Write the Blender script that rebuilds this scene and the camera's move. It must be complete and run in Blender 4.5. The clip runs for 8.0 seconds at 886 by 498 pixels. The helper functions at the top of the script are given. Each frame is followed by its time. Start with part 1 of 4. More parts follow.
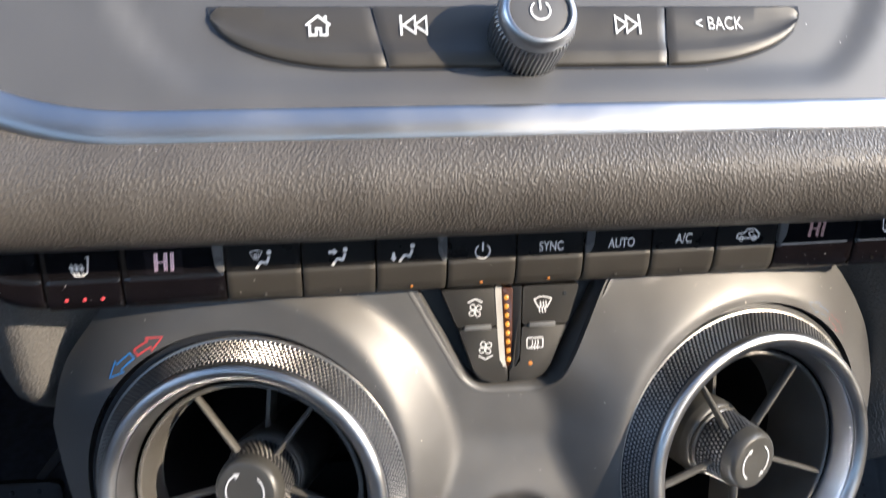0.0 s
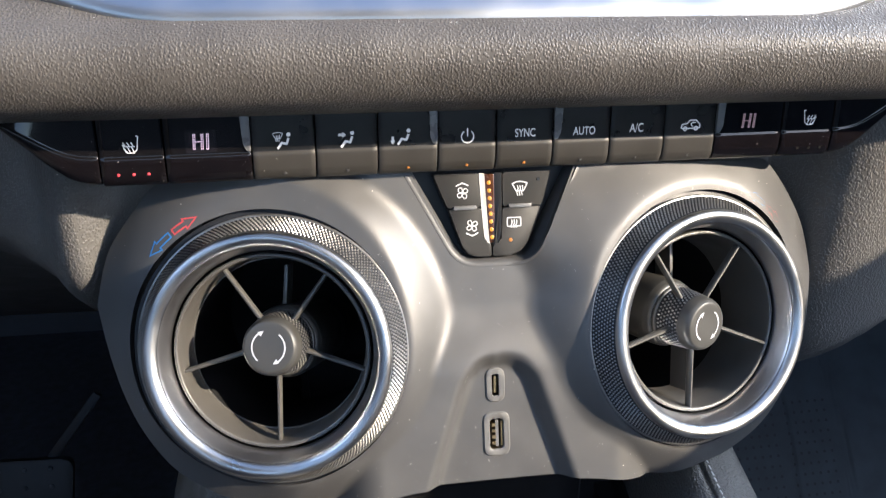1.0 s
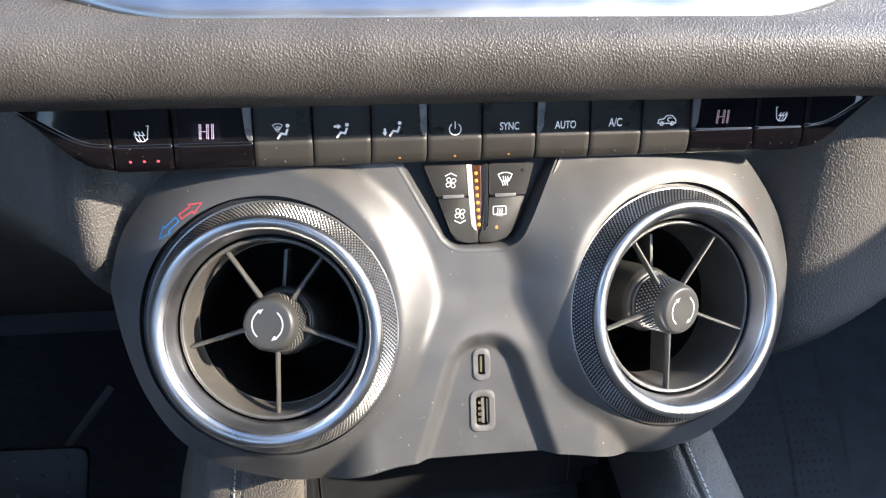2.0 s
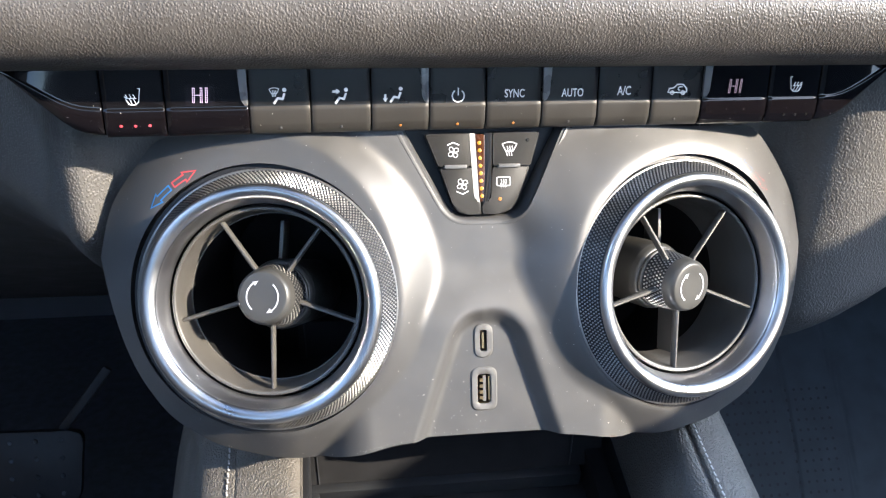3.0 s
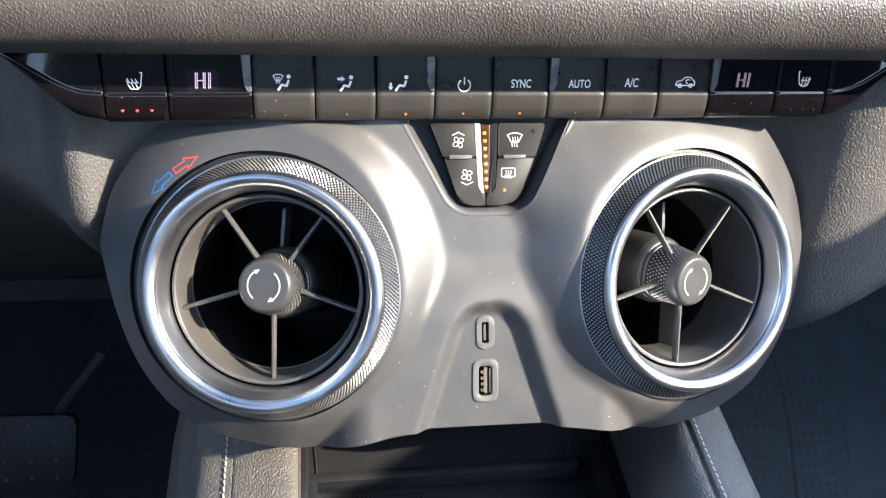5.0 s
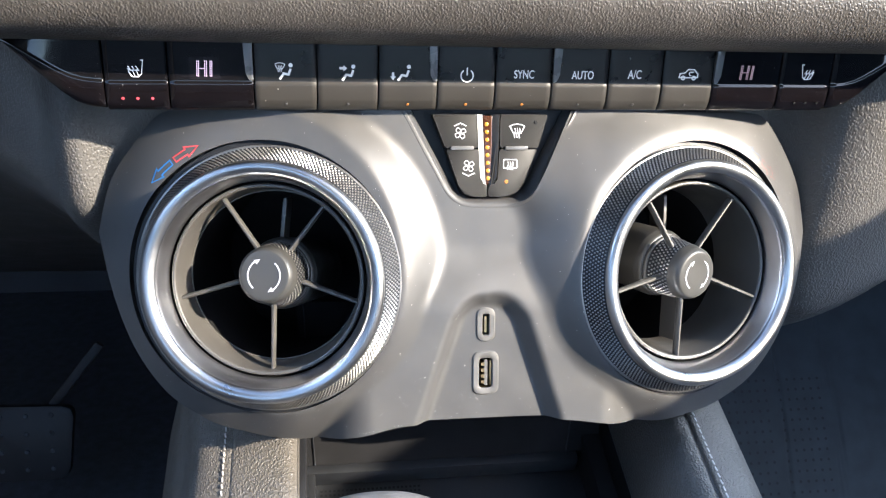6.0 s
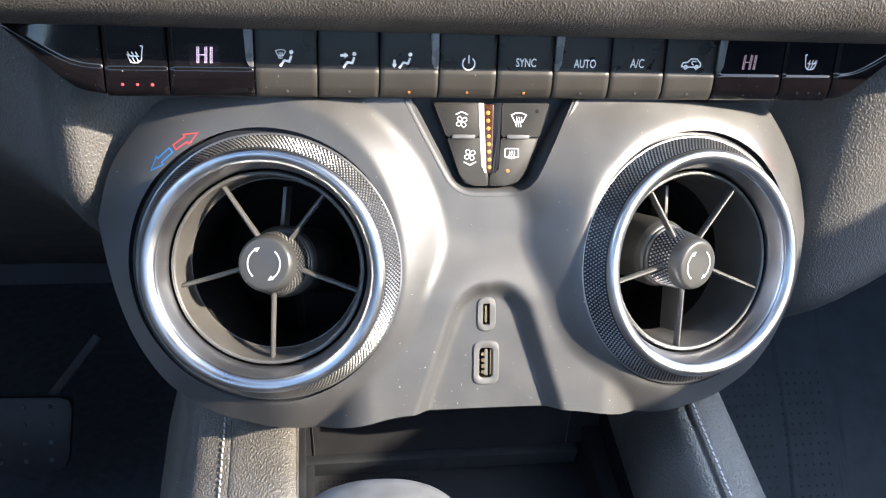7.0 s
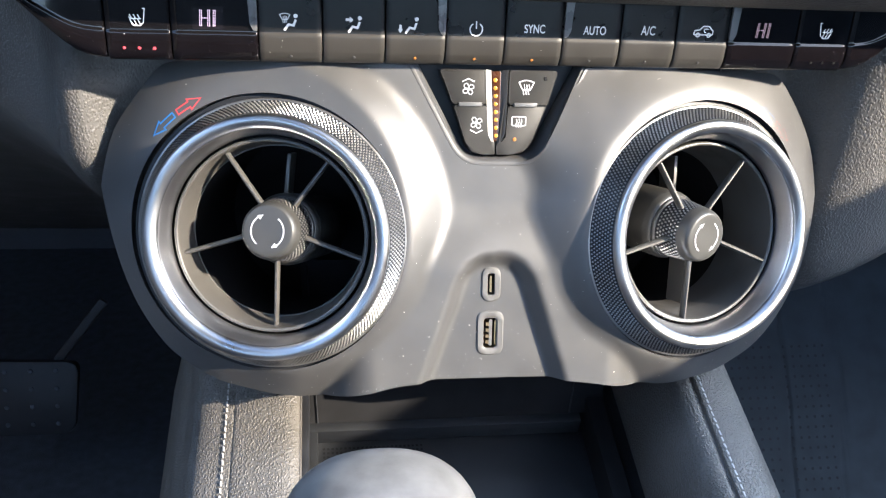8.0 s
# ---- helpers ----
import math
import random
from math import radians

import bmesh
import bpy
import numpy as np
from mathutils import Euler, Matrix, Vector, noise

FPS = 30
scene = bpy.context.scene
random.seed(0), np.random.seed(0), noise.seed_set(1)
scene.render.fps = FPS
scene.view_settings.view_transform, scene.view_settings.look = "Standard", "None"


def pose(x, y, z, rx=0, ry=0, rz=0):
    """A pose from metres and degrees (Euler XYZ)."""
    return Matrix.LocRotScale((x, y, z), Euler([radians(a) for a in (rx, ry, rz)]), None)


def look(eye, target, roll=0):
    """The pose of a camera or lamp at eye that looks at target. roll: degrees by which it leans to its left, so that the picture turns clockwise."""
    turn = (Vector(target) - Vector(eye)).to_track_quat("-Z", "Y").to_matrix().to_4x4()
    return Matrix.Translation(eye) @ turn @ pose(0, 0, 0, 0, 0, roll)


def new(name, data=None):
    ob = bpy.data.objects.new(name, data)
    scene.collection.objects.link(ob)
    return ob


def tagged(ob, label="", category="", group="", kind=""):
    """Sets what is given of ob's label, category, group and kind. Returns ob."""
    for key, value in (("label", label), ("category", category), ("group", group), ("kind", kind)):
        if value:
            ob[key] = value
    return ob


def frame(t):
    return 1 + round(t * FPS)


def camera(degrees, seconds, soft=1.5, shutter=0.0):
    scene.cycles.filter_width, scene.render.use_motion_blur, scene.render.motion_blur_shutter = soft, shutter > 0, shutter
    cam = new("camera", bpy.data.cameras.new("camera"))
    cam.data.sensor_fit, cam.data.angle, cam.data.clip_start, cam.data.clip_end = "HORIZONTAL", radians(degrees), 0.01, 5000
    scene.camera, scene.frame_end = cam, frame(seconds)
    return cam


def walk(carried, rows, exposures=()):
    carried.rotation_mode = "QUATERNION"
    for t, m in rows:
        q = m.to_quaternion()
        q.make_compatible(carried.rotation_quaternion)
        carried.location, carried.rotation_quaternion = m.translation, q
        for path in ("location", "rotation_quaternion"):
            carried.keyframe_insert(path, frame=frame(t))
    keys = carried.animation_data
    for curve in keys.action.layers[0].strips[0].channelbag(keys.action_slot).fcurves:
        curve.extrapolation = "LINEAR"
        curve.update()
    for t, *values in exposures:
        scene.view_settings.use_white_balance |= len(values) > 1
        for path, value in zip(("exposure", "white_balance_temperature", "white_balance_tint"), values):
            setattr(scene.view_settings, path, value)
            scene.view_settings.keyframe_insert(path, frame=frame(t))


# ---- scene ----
cam = camera(55.47, 8.0, soft=1.2, shutter=0.25)
PATH = [
    (0, (-0.06399, -0.23601, 0.99853), (0.07765, 0.62624, 0.51225), 2.16),
    (0.1, (-0.06612, -0.24818, 0.99378), (0.07368, 0.61427, 0.50731), 2.13),
    (0.3, (-0.06565, -0.26360, 0.98648), (0.08836, 0.60847, 0.52198), 2.14),
    (0.5, (-0.06803, -0.27533, 0.97483), (0.09078, 0.60341, 0.52474), 1.82),
    (0.7, (-0.07153, -0.28896, 0.97331), (0.08848, 0.59619, 0.53638), 1.56),
    (1, (-0.07685, -0.30875, 0.96492), (0.08491, 0.58032, 0.53669), 1.33),
    (1.2, (-0.07733, -0.31211, 0.95987), (0.08208, 0.57892, 0.53485), 1.12),
    (1.5, (-0.07540, -0.32948, 0.96300), (0.08339, 0.56740, 0.55023), 1.11),
    (1.7, (-0.07251, -0.33685, 0.96509), (0.07405, 0.56237, 0.55288), 0.93),
    (2.8, (-0.06600, -0.32624, 0.95446), (0.07359, 0.56637, 0.52578), 1.54),
    (3, (-0.06794, -0.32791, 0.95151), (0.07263, 0.56721, 0.52843), 1.62),
    (3.5, (-0.06754, -0.32814, 0.95449), (0.07300, 0.56472, 0.52664), 1.82),
    (4, (-0.06933, -0.32726, 0.95415), (0.07403, 0.56397, 0.52386), 2.04),
    (4.5, (-0.07042, -0.32505, 0.95220), (0.07540, 0.56454, 0.51934), 2.36),
    (5, (-0.07147, -0.32410, 0.95144), (0.07637, 0.56346, 0.51510), 2.71),
    (6.5, (-0.07372, -0.32328, 0.94764), (0.07957, 0.56050, 0.50555), 3.40),
    (7, (-0.07383, -0.32323, 0.94606), (0.07933, 0.55895, 0.50073), 3.52),
    (7.5, (-0.07324, -0.32203, 0.94482), (0.07599, 0.55341, 0.48511), 3.69),
    (8, (-0.07277, -0.32043, 0.94487), (0.07239, 0.54542, 0.46609), 3.96),
]
EXPOSURE = 2.46
walk(cam, [(t, look(eye, target, roll)) for t, eye, target, roll in PATH], exposures=[(0.0, EXPOSURE - 0.68, 5980, 11), (1.0, EXPOSURE - 0.42, 5850, 11), (1.5, EXPOSURE - 0.26, 5780, 11), (3.0, EXPOSURE + 0.04, 5630, 10), (6.0, EXPOSURE + 0.09, 5640, 10), (8.0, EXPOSURE + 0.13, 5650, 10)])

# ---- light: open sky and a low sun from behind the right shoulder ----
SUN = Vector((1.50, -1.0, 0.88)).normalized()
world = bpy.data.worlds.new("world")
scene.world = world
world.use_nodes = True
wn = world.node_tree.nodes
sky = wn.new("ShaderNodeTexSky")
sky.sky_type = "NISHITA"
sky.sun_disc = False
sky.sun_elevation = math.asin(SUN.z)
sky.sun_rotation = math.atan2(SUN.x, SUN.y)
world.node_tree.links.new(sky.outputs["Color"], wn["Background"].inputs["Color"])
wn["Background"].inputs["Strength"].default_value = 0.15
sun_data = bpy.data.lights.new("sun", "SUN")
sun_data.energy, sun_data.angle, sun_data.color = 3.6, radians(0.5), (1.0, 0.81, 0.57)
sun = new("sun", sun_data)
sun.matrix_basis = look(SUN * 5, (0, 0, 0))
# area lamps added at the two front side windows as fill beside the sky
for window, x, watts in (("passenger_window_fill", 0.79, 4.2), ("driver_window_fill", -0.79, 0.55)):
    fill_lamp = bpy.data.lights.new(window, "AREA")
    fill_lamp.shape, fill_lamp.size, fill_lamp.size_y = "RECTANGLE", 0.46, 0.30
    fill_lamp.energy, fill_lamp.color = watts, (0.80, 0.90, 1.0)
    new(window, fill_lamp).matrix_basis = look((x, -0.08, 1.28), (x * 0.12, -0.08, 0.80))


# ---- materials ----
def material(name, base, rough=0.5, metal=0.0, grain=0.0, grain_size=0.001, spots=0.15, spot_size=0.01,
             bump="noise", emit=None, specular=0.5, dust=0.0, rough_var=0.08):
    """A Principled surface whose colour and roughness vary at two scales, with a fine relief."""
    m = bpy.data.materials.new(name)
    m.use_nodes = True
    nt = m.node_tree
    n, l = nt.nodes, nt.links
    p = n["Principled BSDF"]
    p.inputs["Metallic"].default_value = metal
    p.inputs["Specular IOR Level"].default_value = specular
    tc = n.new("ShaderNodeTexCoord")
    big = n.new("ShaderNodeTexNoise")
    big.inputs["Scale"].default_value = 1 / spot_size
    big.inputs["Detail"].default_value = 5
    l.new(tc.outputs["Object"], big.inputs["Vector"])
    ramp = n.new("ShaderNodeMapRange")
    ramp.inputs["From Min"].default_value, ramp.inputs["From Max"].default_value = 0.3, 0.7
    ramp.inputs["To Min"].default_value, ramp.inputs["To Max"].default_value = 1 - spots, 1 + spots
    l.new(big.outputs["Fac"], ramp.inputs["Value"])
    col = n.new("ShaderNodeVectorMath")
    col.operation = "SCALE"
    col.inputs[0].default_value = base
    l.new(ramp.outputs["Result"], col.inputs["Scale"])
    colour = col.outputs["Vector"]
    if dust:
        # pale specks of dust
        vor = n.new("ShaderNodeTexVoronoi")
        vor.inputs["Scale"].default_value = 210
        l.new(tc.outputs["Object"], vor.inputs["Vector"])
        near = n.new("ShaderNodeMath")
        near.operation = "LESS_THAN"
        near.inputs[1].default_value = 0.045
        l.new(vor.outputs["Distance"], near.inputs[0])
        sep = n.new("ShaderNodeSeparateColor")
        l.new(vor.outputs["Color"], sep.inputs["Color"])
        rare = n.new("ShaderNodeMath")
        rare.operation = "LESS_THAN"
        rare.inputs[1].default_value = dust
        l.new(sep.outputs["Red"], rare.inputs[0])
        both = n.new("ShaderNodeMath")
        both.operation = "MULTIPLY"
        l.new(near.outputs[0], both.inputs[0])
        l.new(rare.outputs[0], both.inputs[1])
        mix = n.new("ShaderNodeMix")
        mix.data_type = "RGBA"
        l.new(both.outputs[0], mix.inputs["Factor"])
        l.new(colour, mix.inputs["A"])
        mix.inputs["B"].default_value = (0.6, 0.57, 0.52, 1)
        colour = mix.outputs["Result"]
    l.new(colour, p.inputs["Base Color"])
    rr = n.new("ShaderNodeMapRange")
    rr.inputs["From Min"].default_value, rr.inputs["From Max"].default_value = 0.3, 0.7
    rr.inputs["To Min"].default_value, rr.inputs["To Max"].default_value = max(0.02, rough - rough_var), rough + rough_var
    l.new(big.outputs["Fac"], rr.inputs["Value"])
    l.new(rr.outputs["Result"], p.inputs["Roughness"])
    if grain:
        b = n.new("ShaderNodeBump")
        b.inputs["Strength"].default_value = 1.0
        b.inputs["Distance"].default_value = grain
        if bump == "leather":
            # wrinkled cells, drawn out along one way, over a finer crumple
            warp = n.new("ShaderNodeTexNoise")
            warp.inputs["Scale"].default_value = 0.35 / grain_size
            warp.inputs["Detail"].default_value = 3
            l.new(tc.outputs["Object"], warp.inputs["Vector"])
            off = n.new("ShaderNodeVectorMath")
            off.operation = "MULTIPLY_ADD"
            l.new(warp.outputs["Color"], off.inputs[0])
            off.inputs[1].default_value = (0.8 * grain_size,) * 3
            l.new(tc.outputs["Object"], off.inputs[2])
            stretch = n.new("ShaderNodeMapping")
            stretch.inputs["Scale"].default_value = (1.05, 0.84, 0.84)
            stretch.inputs["Rotation"].default_value = (0.0, 0.35, 0.0)
            l.new(off.outputs["Vector"], stretch.inputs["Vector"])
            v = n.new("ShaderNodeTexVoronoi")
            v.feature = "SMOOTH_F1"
            v.inputs["Smoothness"].default_value = 0.35
            v.inputs["Scale"].default_value = 1 / grain_size
            l.new(stretch.outputs["Vector"], v.inputs["Vector"])
            lim = n.new("ShaderNodeMapRange")
            lim.interpolation_type = "SMOOTHSTEP"
            lim.inputs["From Min"].default_value, lim.inputs["From Max"].default_value = 0.64, 0.26
            l.new(v.outputs["Distance"], lim.inputs["Value"])
            fine = n.new("ShaderNodeTexNoise")
            fine.inputs["Scale"].default_value = 2.4 / grain_size
            fine.inputs["Detail"].default_value = 3
            l.new(stretch.outputs["Vector"], fine.inputs["Vector"])
            add = n.new("ShaderNodeMath")
            add.operation = "MULTIPLY_ADD"
            l.new(fine.outputs["Fac"], add.inputs[0])
            add.inputs[1].default_value = 0.10
            l.new(lim.outputs["Result"], add.inputs[2])
            l.new(add.outputs[0], b.inputs["Height"])
        else:
            f = n.new("ShaderNodeTexNoise")
            f.inputs["Scale"].default_value = 1 / grain_size
            f.inputs["Detail"].default_value = 3
            l.new(tc.outputs["Object"], f.inputs["Vector"])
            l.new(f.outputs["Fac"], b.inputs["Height"])
        l.new(b.outputs["Normal"], p.inputs["Normal"])
    if emit:
        p.inputs["Emission Color"].default_value = (*emit[:3], 1)
        p.inputs["Emission Strength"].default_value = emit[3]
    return m


FIN = material("fin_grey", (0.11, 0.11, 0.113), 0.30, spots=0.05)
RIDGE = material("ridge_grey", (0.12, 0.12, 0.12), 0.4, metal=0.3, spots=0.05)
PAD = material("console_leather", (0.100, 0.093, 0.084), 0.46, specular=0.5, grain=0.00032, grain_size=0.00095, bump="leather", spot_size=0.02)
LINT = material("lint", (0.75, 0.73, 0.70), 0.8, spots=0.1)
LEATHER = material("black_leather", (0.062, 0.056, 0.050), 0.46, grain=0.000145, grain_size=0.00090, specular=0.26, bump="leather", spot_size=0.02)
DASH = material("grained_plastic", (0.080, 0.077, 0.074), 0.50, specular=0.40, grain=0.00019, grain_size=0.00112, bump="leather", spot_size=0.03)
SATIN = material("satin_graphite", (0.086, 0.085, 0.085), 0.45, metal=0.38, specular=0.42, grain=0.00003, grain_size=0.00028, spots=0.09, spot_size=0.02, dust=0.34)
FUNNEL = material("funnel_chrome", (0.60, 0.60, 0.615), 0.34, metal=1.0, spots=0.06, spot_size=0.02, dust=0.12, rough_var=0.03)
CHROME = material("satin_chrome", (0.375, 0.383, 0.395), 0.35, metal=1.0, spots=0.05, spot_size=0.02, dust=0.06)
BRIGHT = material("bright_trim", (0.32, 0.33, 0.35), 0.38, metal=1.0, spots=0.04, spot_size=0.03, dust=0.05)
GLOSS = material("gloss_black", (0.0045, 0.0040, 0.0046), 0.08, spots=0.2, specular=0.38, dust=0.14, rough_var=0.03)
GLOSS_LOW = material("dusty_gloss_black", (0.0050, 0.0040, 0.0048), 0.13, spots=0.2, specular=0.38, dust=0.45, rough_var=0.06)
BUTTON = material("satin_black_button", (0.030, 0.0275, 0.0240), 0.46, specular=0.40, grain=0.00002, grain_size=0.0004, spots=0.06, dust=0.02)
FACE = material("button_face_black", (0.0075, 0.0070, 0.0068), 0.30, specular=0.36, spots=0.15, dust=0.05, rough_var=0.05)
FAN_BUTTON = material("fan_button_black", (0.018, 0.017, 0.0156), 0.56, specular=0.30, grain=0.00002, grain_size=0.0004, spots=0.06, dust=0.04)
# pale, so that stud tips look sunlit over the dark band beneath
KNURL = material("pale_knurl", (0.27, 0.262, 0.25), 0.36, metal=0.85, spots=0.1)
BARREL = material("vent_black", (0.062, 0.059, 0.054), 0.38, specular=0.6, grain=0.00002, grain_size=0.0005, spots=0.1, dust=0.03)
# the plastic is plain black; the bluish tint is skylight put into the colour
DARK = material("dark_plastic", (0.014, 0.015, 0.018), 0.5, specular=0.3, grain=0.00005, grain_size=0.0008, spots=0.2)
CAP = material("cap_grey", (0.041, 0.040, 0.037), 0.42, grain=0.00002, grain_size=0.0004, spots=0.06, dust=0.05)
PLATE = material("plate_graphite", (0.062, 0.062, 0.064), 0.52, metal=0.2, grain=0.00003, grain_size=0.0005, spots=0.06, spot_size=0.03, dust=0.08)
# a faint glow is added to all white print, the vent caps' arrows too
WHITE = material("white_print_glow", (0.46, 0.46, 0.45), 0.5, spots=0.03, emit=(0.9, 0.92, 1.0, 0.06))
PINK = material("display_pink", (0.3, 0.2, 0.25), 0.4, spots=0.02, emit=(1.0, 0.72, 0.86, 0.15))
PINK_DIM = material("display_pink_dim", (0.22, 0.14, 0.16), 0.4, spots=0.02, emit=(1.0, 0.66, 0.74, 0.045))
DISPLAY = material("display_glow", (0.008, 0.007, 0.009), 0.10, spots=0.1, rough_var=0.03, emit=(1.0, 0.82, 0.92, 0.0004))
RED = material("red_print", (0.52, 0.06, 0.065), 0.5, spots=0.05)
BLUE = material("blue_print", (0.035, 0.18, 0.48), 0.5, spots=0.05)
AMBER = material("amber_led", (0.42, 0.16, 0.02), 0.4, emit=(1.0, 0.42, 0.03, 0.17))
AMBER_DIM = material("amber_pinpoint", (0.40, 0.15, 0.03), 0.4, emit=(1.0, 0.36, 0.03, 0.04))
AMBER_DARK = material("amber_lens", (0.050, 0.017, 0.006), 0.25, spots=0.1)
RED_LED = material("red_led", (0.5, 0.05, 0.06), 0.4, emit=(1.0, 0.12, 0.16, 0.06))
SENSOR = material("lens_black", (0.02, 0.02, 0.02), 0.15)
SUNLIT_RIM = material("sunlit_rim_pale", (0.22, 0.217, 0.21), 0.40, spots=0.04)
PORT = material("port_grey", (0.092, 0.091, 0.089), 0.5, spots=0.04, grain=0.00002, grain_size=0.0005)
GOLD = material("port_gold", (0.34, 0.25, 0.13), 0.35, metal=1.0)
THREAD = material("thread_grey", (0.36, 0.355, 0.345), 0.8, spots=0.15, spot_size=0.001)
# carpet, rubber and liner: bluish skylight and glare are put into these colours
CARPET = material("carpet", (0.050, 0.056, 0.068), 0.95, grain=0.0006, grain_size=0.0012, spots=0.3)
MAT = material("mat_grey", (0.050, 0.056, 0.063), 0.75, specular=0.25, grain=0.00008, grain_size=0.0012, spots=0.2, spot_size=0.02)
RUBBER = material("rubber", (0.0095, 0.0108, 0.0135), 0.6, grain=0.00006, grain_size=0.001, spots=0.2)
KNOB = material("knob_grey", (0.125, 0.120, 0.112), 0.36, metal=0.2, grain=0.00003, grain_size=0.0008, spots=0.25, dust=0.03)
# sheenless black that puts deep shade into the colour of cavities and tray
BLACK = material("shade_black", (0.012, 0.012, 0.013), 0.9, specular=0.1, spots=0.2)
# tones of the unseen roof and back wall, chosen to bounce light forward
ROOF_BOUNCE = material("roof_bounce_pale", (0.55, 0.545, 0.53), 0.9, spots=0.06, spot_size=0.004, grain=0.0002, grain_size=0.001)
BACK_BOUNCE = material("back_bounce_grey", (0.20, 0.20, 0.205), 0.85, spots=0.15, spot_size=0.01)
LINER = material("cabin_liner", (0.040, 0.046, 0.058), 0.8, spots=0.2, spot_size=0.05)


# ---- mesh helpers ----
def thing(name, at, label, category, group="", kind=""):
    ob = new(name)
    ob.empty_display_size = 0.01
    ob.matrix_basis = at if isinstance(at, Matrix) else Matrix.Translation(at)
    return tagged(ob, label, category, group, kind)


def part(name, bm, mat, parent=None, label="", smooth=True, local=False):
    """Links a bmesh as one mesh object under a thing or a part. local: built in the parent's own axes."""
    bmesh.ops.recalc_face_normals(bm, faces=bm.faces)
    me = bpy.data.meshes.new(name)
    bm.to_mesh(me)
    bm.free()
    me.materials.append(mat)
    for f in me.polygons:
        f.use_smooth = smooth
    if smooth:
        me.set_sharp_from_angle(angle=radians(38))
    ob = new(name, me)
    if parent:
        ob.parent = parent
        if not local and parent.type == "EMPTY":
            ob.matrix_parent_inverse = parent.matrix_basis.inverted()
    if label:
        ob["label"] = label
    return ob


def joined(bms):
    out = bmesh.new()
    for b in bms:
        me = bpy.data.meshes.new("tmp")
        b.to_mesh(me)
        b.free()
        out.from_mesh(me)
        bpy.data.meshes.remove(me)
    return out


def spline(pts, n):
    """A smooth line through control points."""
    p = [Vector(q) for q in pts]
    p = [p[0] * 2 - p[1]] + p + [p[-1] * 2 - p[-2]]
    out = []
    for i in range(1, len(p) - 2):
        for k in range(n):
            t = k / n
            a, b, c, d = p[i - 1], p[i], p[i + 1], p[i + 2]
            out.append(0.5 * ((2 * b) + (c - a) * t + (2 * a - 5 * b + 4 * c - d) * t * t + (3 * b - a - 3 * c + d) * t ** 3))
    return out + [p[-2]]


def grid(rows, closed_u=False):
    """A sheet from rows of points."""
    bm = bmesh.new()
    vs = [[bm.verts.new(p) for p in r] for r in rows]
    m = len(vs[0])
    for a, b in zip(vs, vs[1:]):
        for j in range(m if closed_u else m - 1):
            k = (j + 1) % m
            bm.faces.new((a[j], a[k], b[k], b[j]))
    return bm


def lathe(profile, n=96):
    """A turned body about z from (radius, height) pairs."""
    rows = [[(r * math.cos(2 * math.pi * k / n), r * math.sin(2 * math.pi * k / n), z) for k in range(n)] for r, z in profile]
    return grid(rows, True)


def capped(bm):
    bmesh.ops.holes_fill(bm, edges=[e for e in bm.edges if e.is_boundary], sides=0)
    return bm


def prism(pts, z0, z1, bevel=0.0, segments=2):
    """An upright prism over a flat outline, its top edges rounded."""
    bm = bmesh.new()
    lo = [bm.verts.new((x, y, z0)) for x, y in pts]
    hi = [bm.verts.new((x, y, z1)) for x, y in pts]
    n = len(pts)
    bm.faces.new(lo[::-1])
    top = bm.faces.new(hi)
    for i in range(n):
        j = (i + 1) % n
        bm.faces.new((lo[i], lo[j], hi[j], hi[i]))
    if bevel:
        bmesh.ops.bevel(bm, geom=list(top.edges), offset=bevel, segments=segments, affect="EDGES", profile=0.6)
    return bm


def box(x0, x1, y0, y1, z0, z1, bevel=0.0, segments=2):
    bm = prism([(x0, y0), (x1, y0), (x1, y1), (x0, y1)], z0, z1)
    if bevel:
        bmesh.ops.bevel(bm, geom=list(bm.edges), offset=bevel, segments=segments, affect="EDGES", profile=0.6)
    return bm


def rounded(pts, radius, n=5):
    """An outline with its corners rounded."""
    out = []
    m = len(pts)
    for i in range(m):
        a, b, c = Vector(pts[i - 1]), Vector(pts[i]), Vector(pts[(i + 1) % m])
        r = radius[i] if isinstance(radius, (list, tuple)) else radius
        d1, d2 = (a - b), (c - b)
        k = min(r, d1.length * 0.49, d2.length * 0.49)
        p, q = b + d1.normalized() * k, b + d2.normalized() * k
        for s in range(n + 1):
            t = s / n
            out.append(tuple((1 - t) ** 2 * p + 2 * t * (1 - t) * b + t * t * q))
    return out


def stroke(pts, width, closed=False, thick=0.00015):
    """A flat printed line along points, all in one plane."""
    p = [Vector(q) for q in pts]
    n = len(p)
    bm = bmesh.new()
    sides = []
    for i in range(n):
        a = p[i - 1] if (i or closed) else p[0]
        b = p[(i + 1) % n] if (i < n - 1 or closed) else p[-1]
        d1 = (p[i] - a).normalized() if (p[i] - a).length > 1e-9 else (b - p[i]).normalized()
        d2 = (b - p[i]).normalized() if (b - p[i]).length > 1e-9 else d1
        t = (d1 + d2)
        t = t.normalized() if t.length > 1e-6 else d1
        nrm = Vector((-t.y, t.x))
        w = width / 2 / max(0.5, abs(nrm.dot(Vector((-d1.y, d1.x)))))
        sides.append((p[i] + nrm * w, p[i] - nrm * w))
    vs = [(bm.verts.new((*a, thick)), bm.verts.new((*b, thick))) for a, b in sides]
    for i in range(n if closed else n - 1):
        j = (i + 1) % n
        bm.faces.new((vs[i][0], vs[i][1], vs[j][1], vs[j][0]))
    return bm


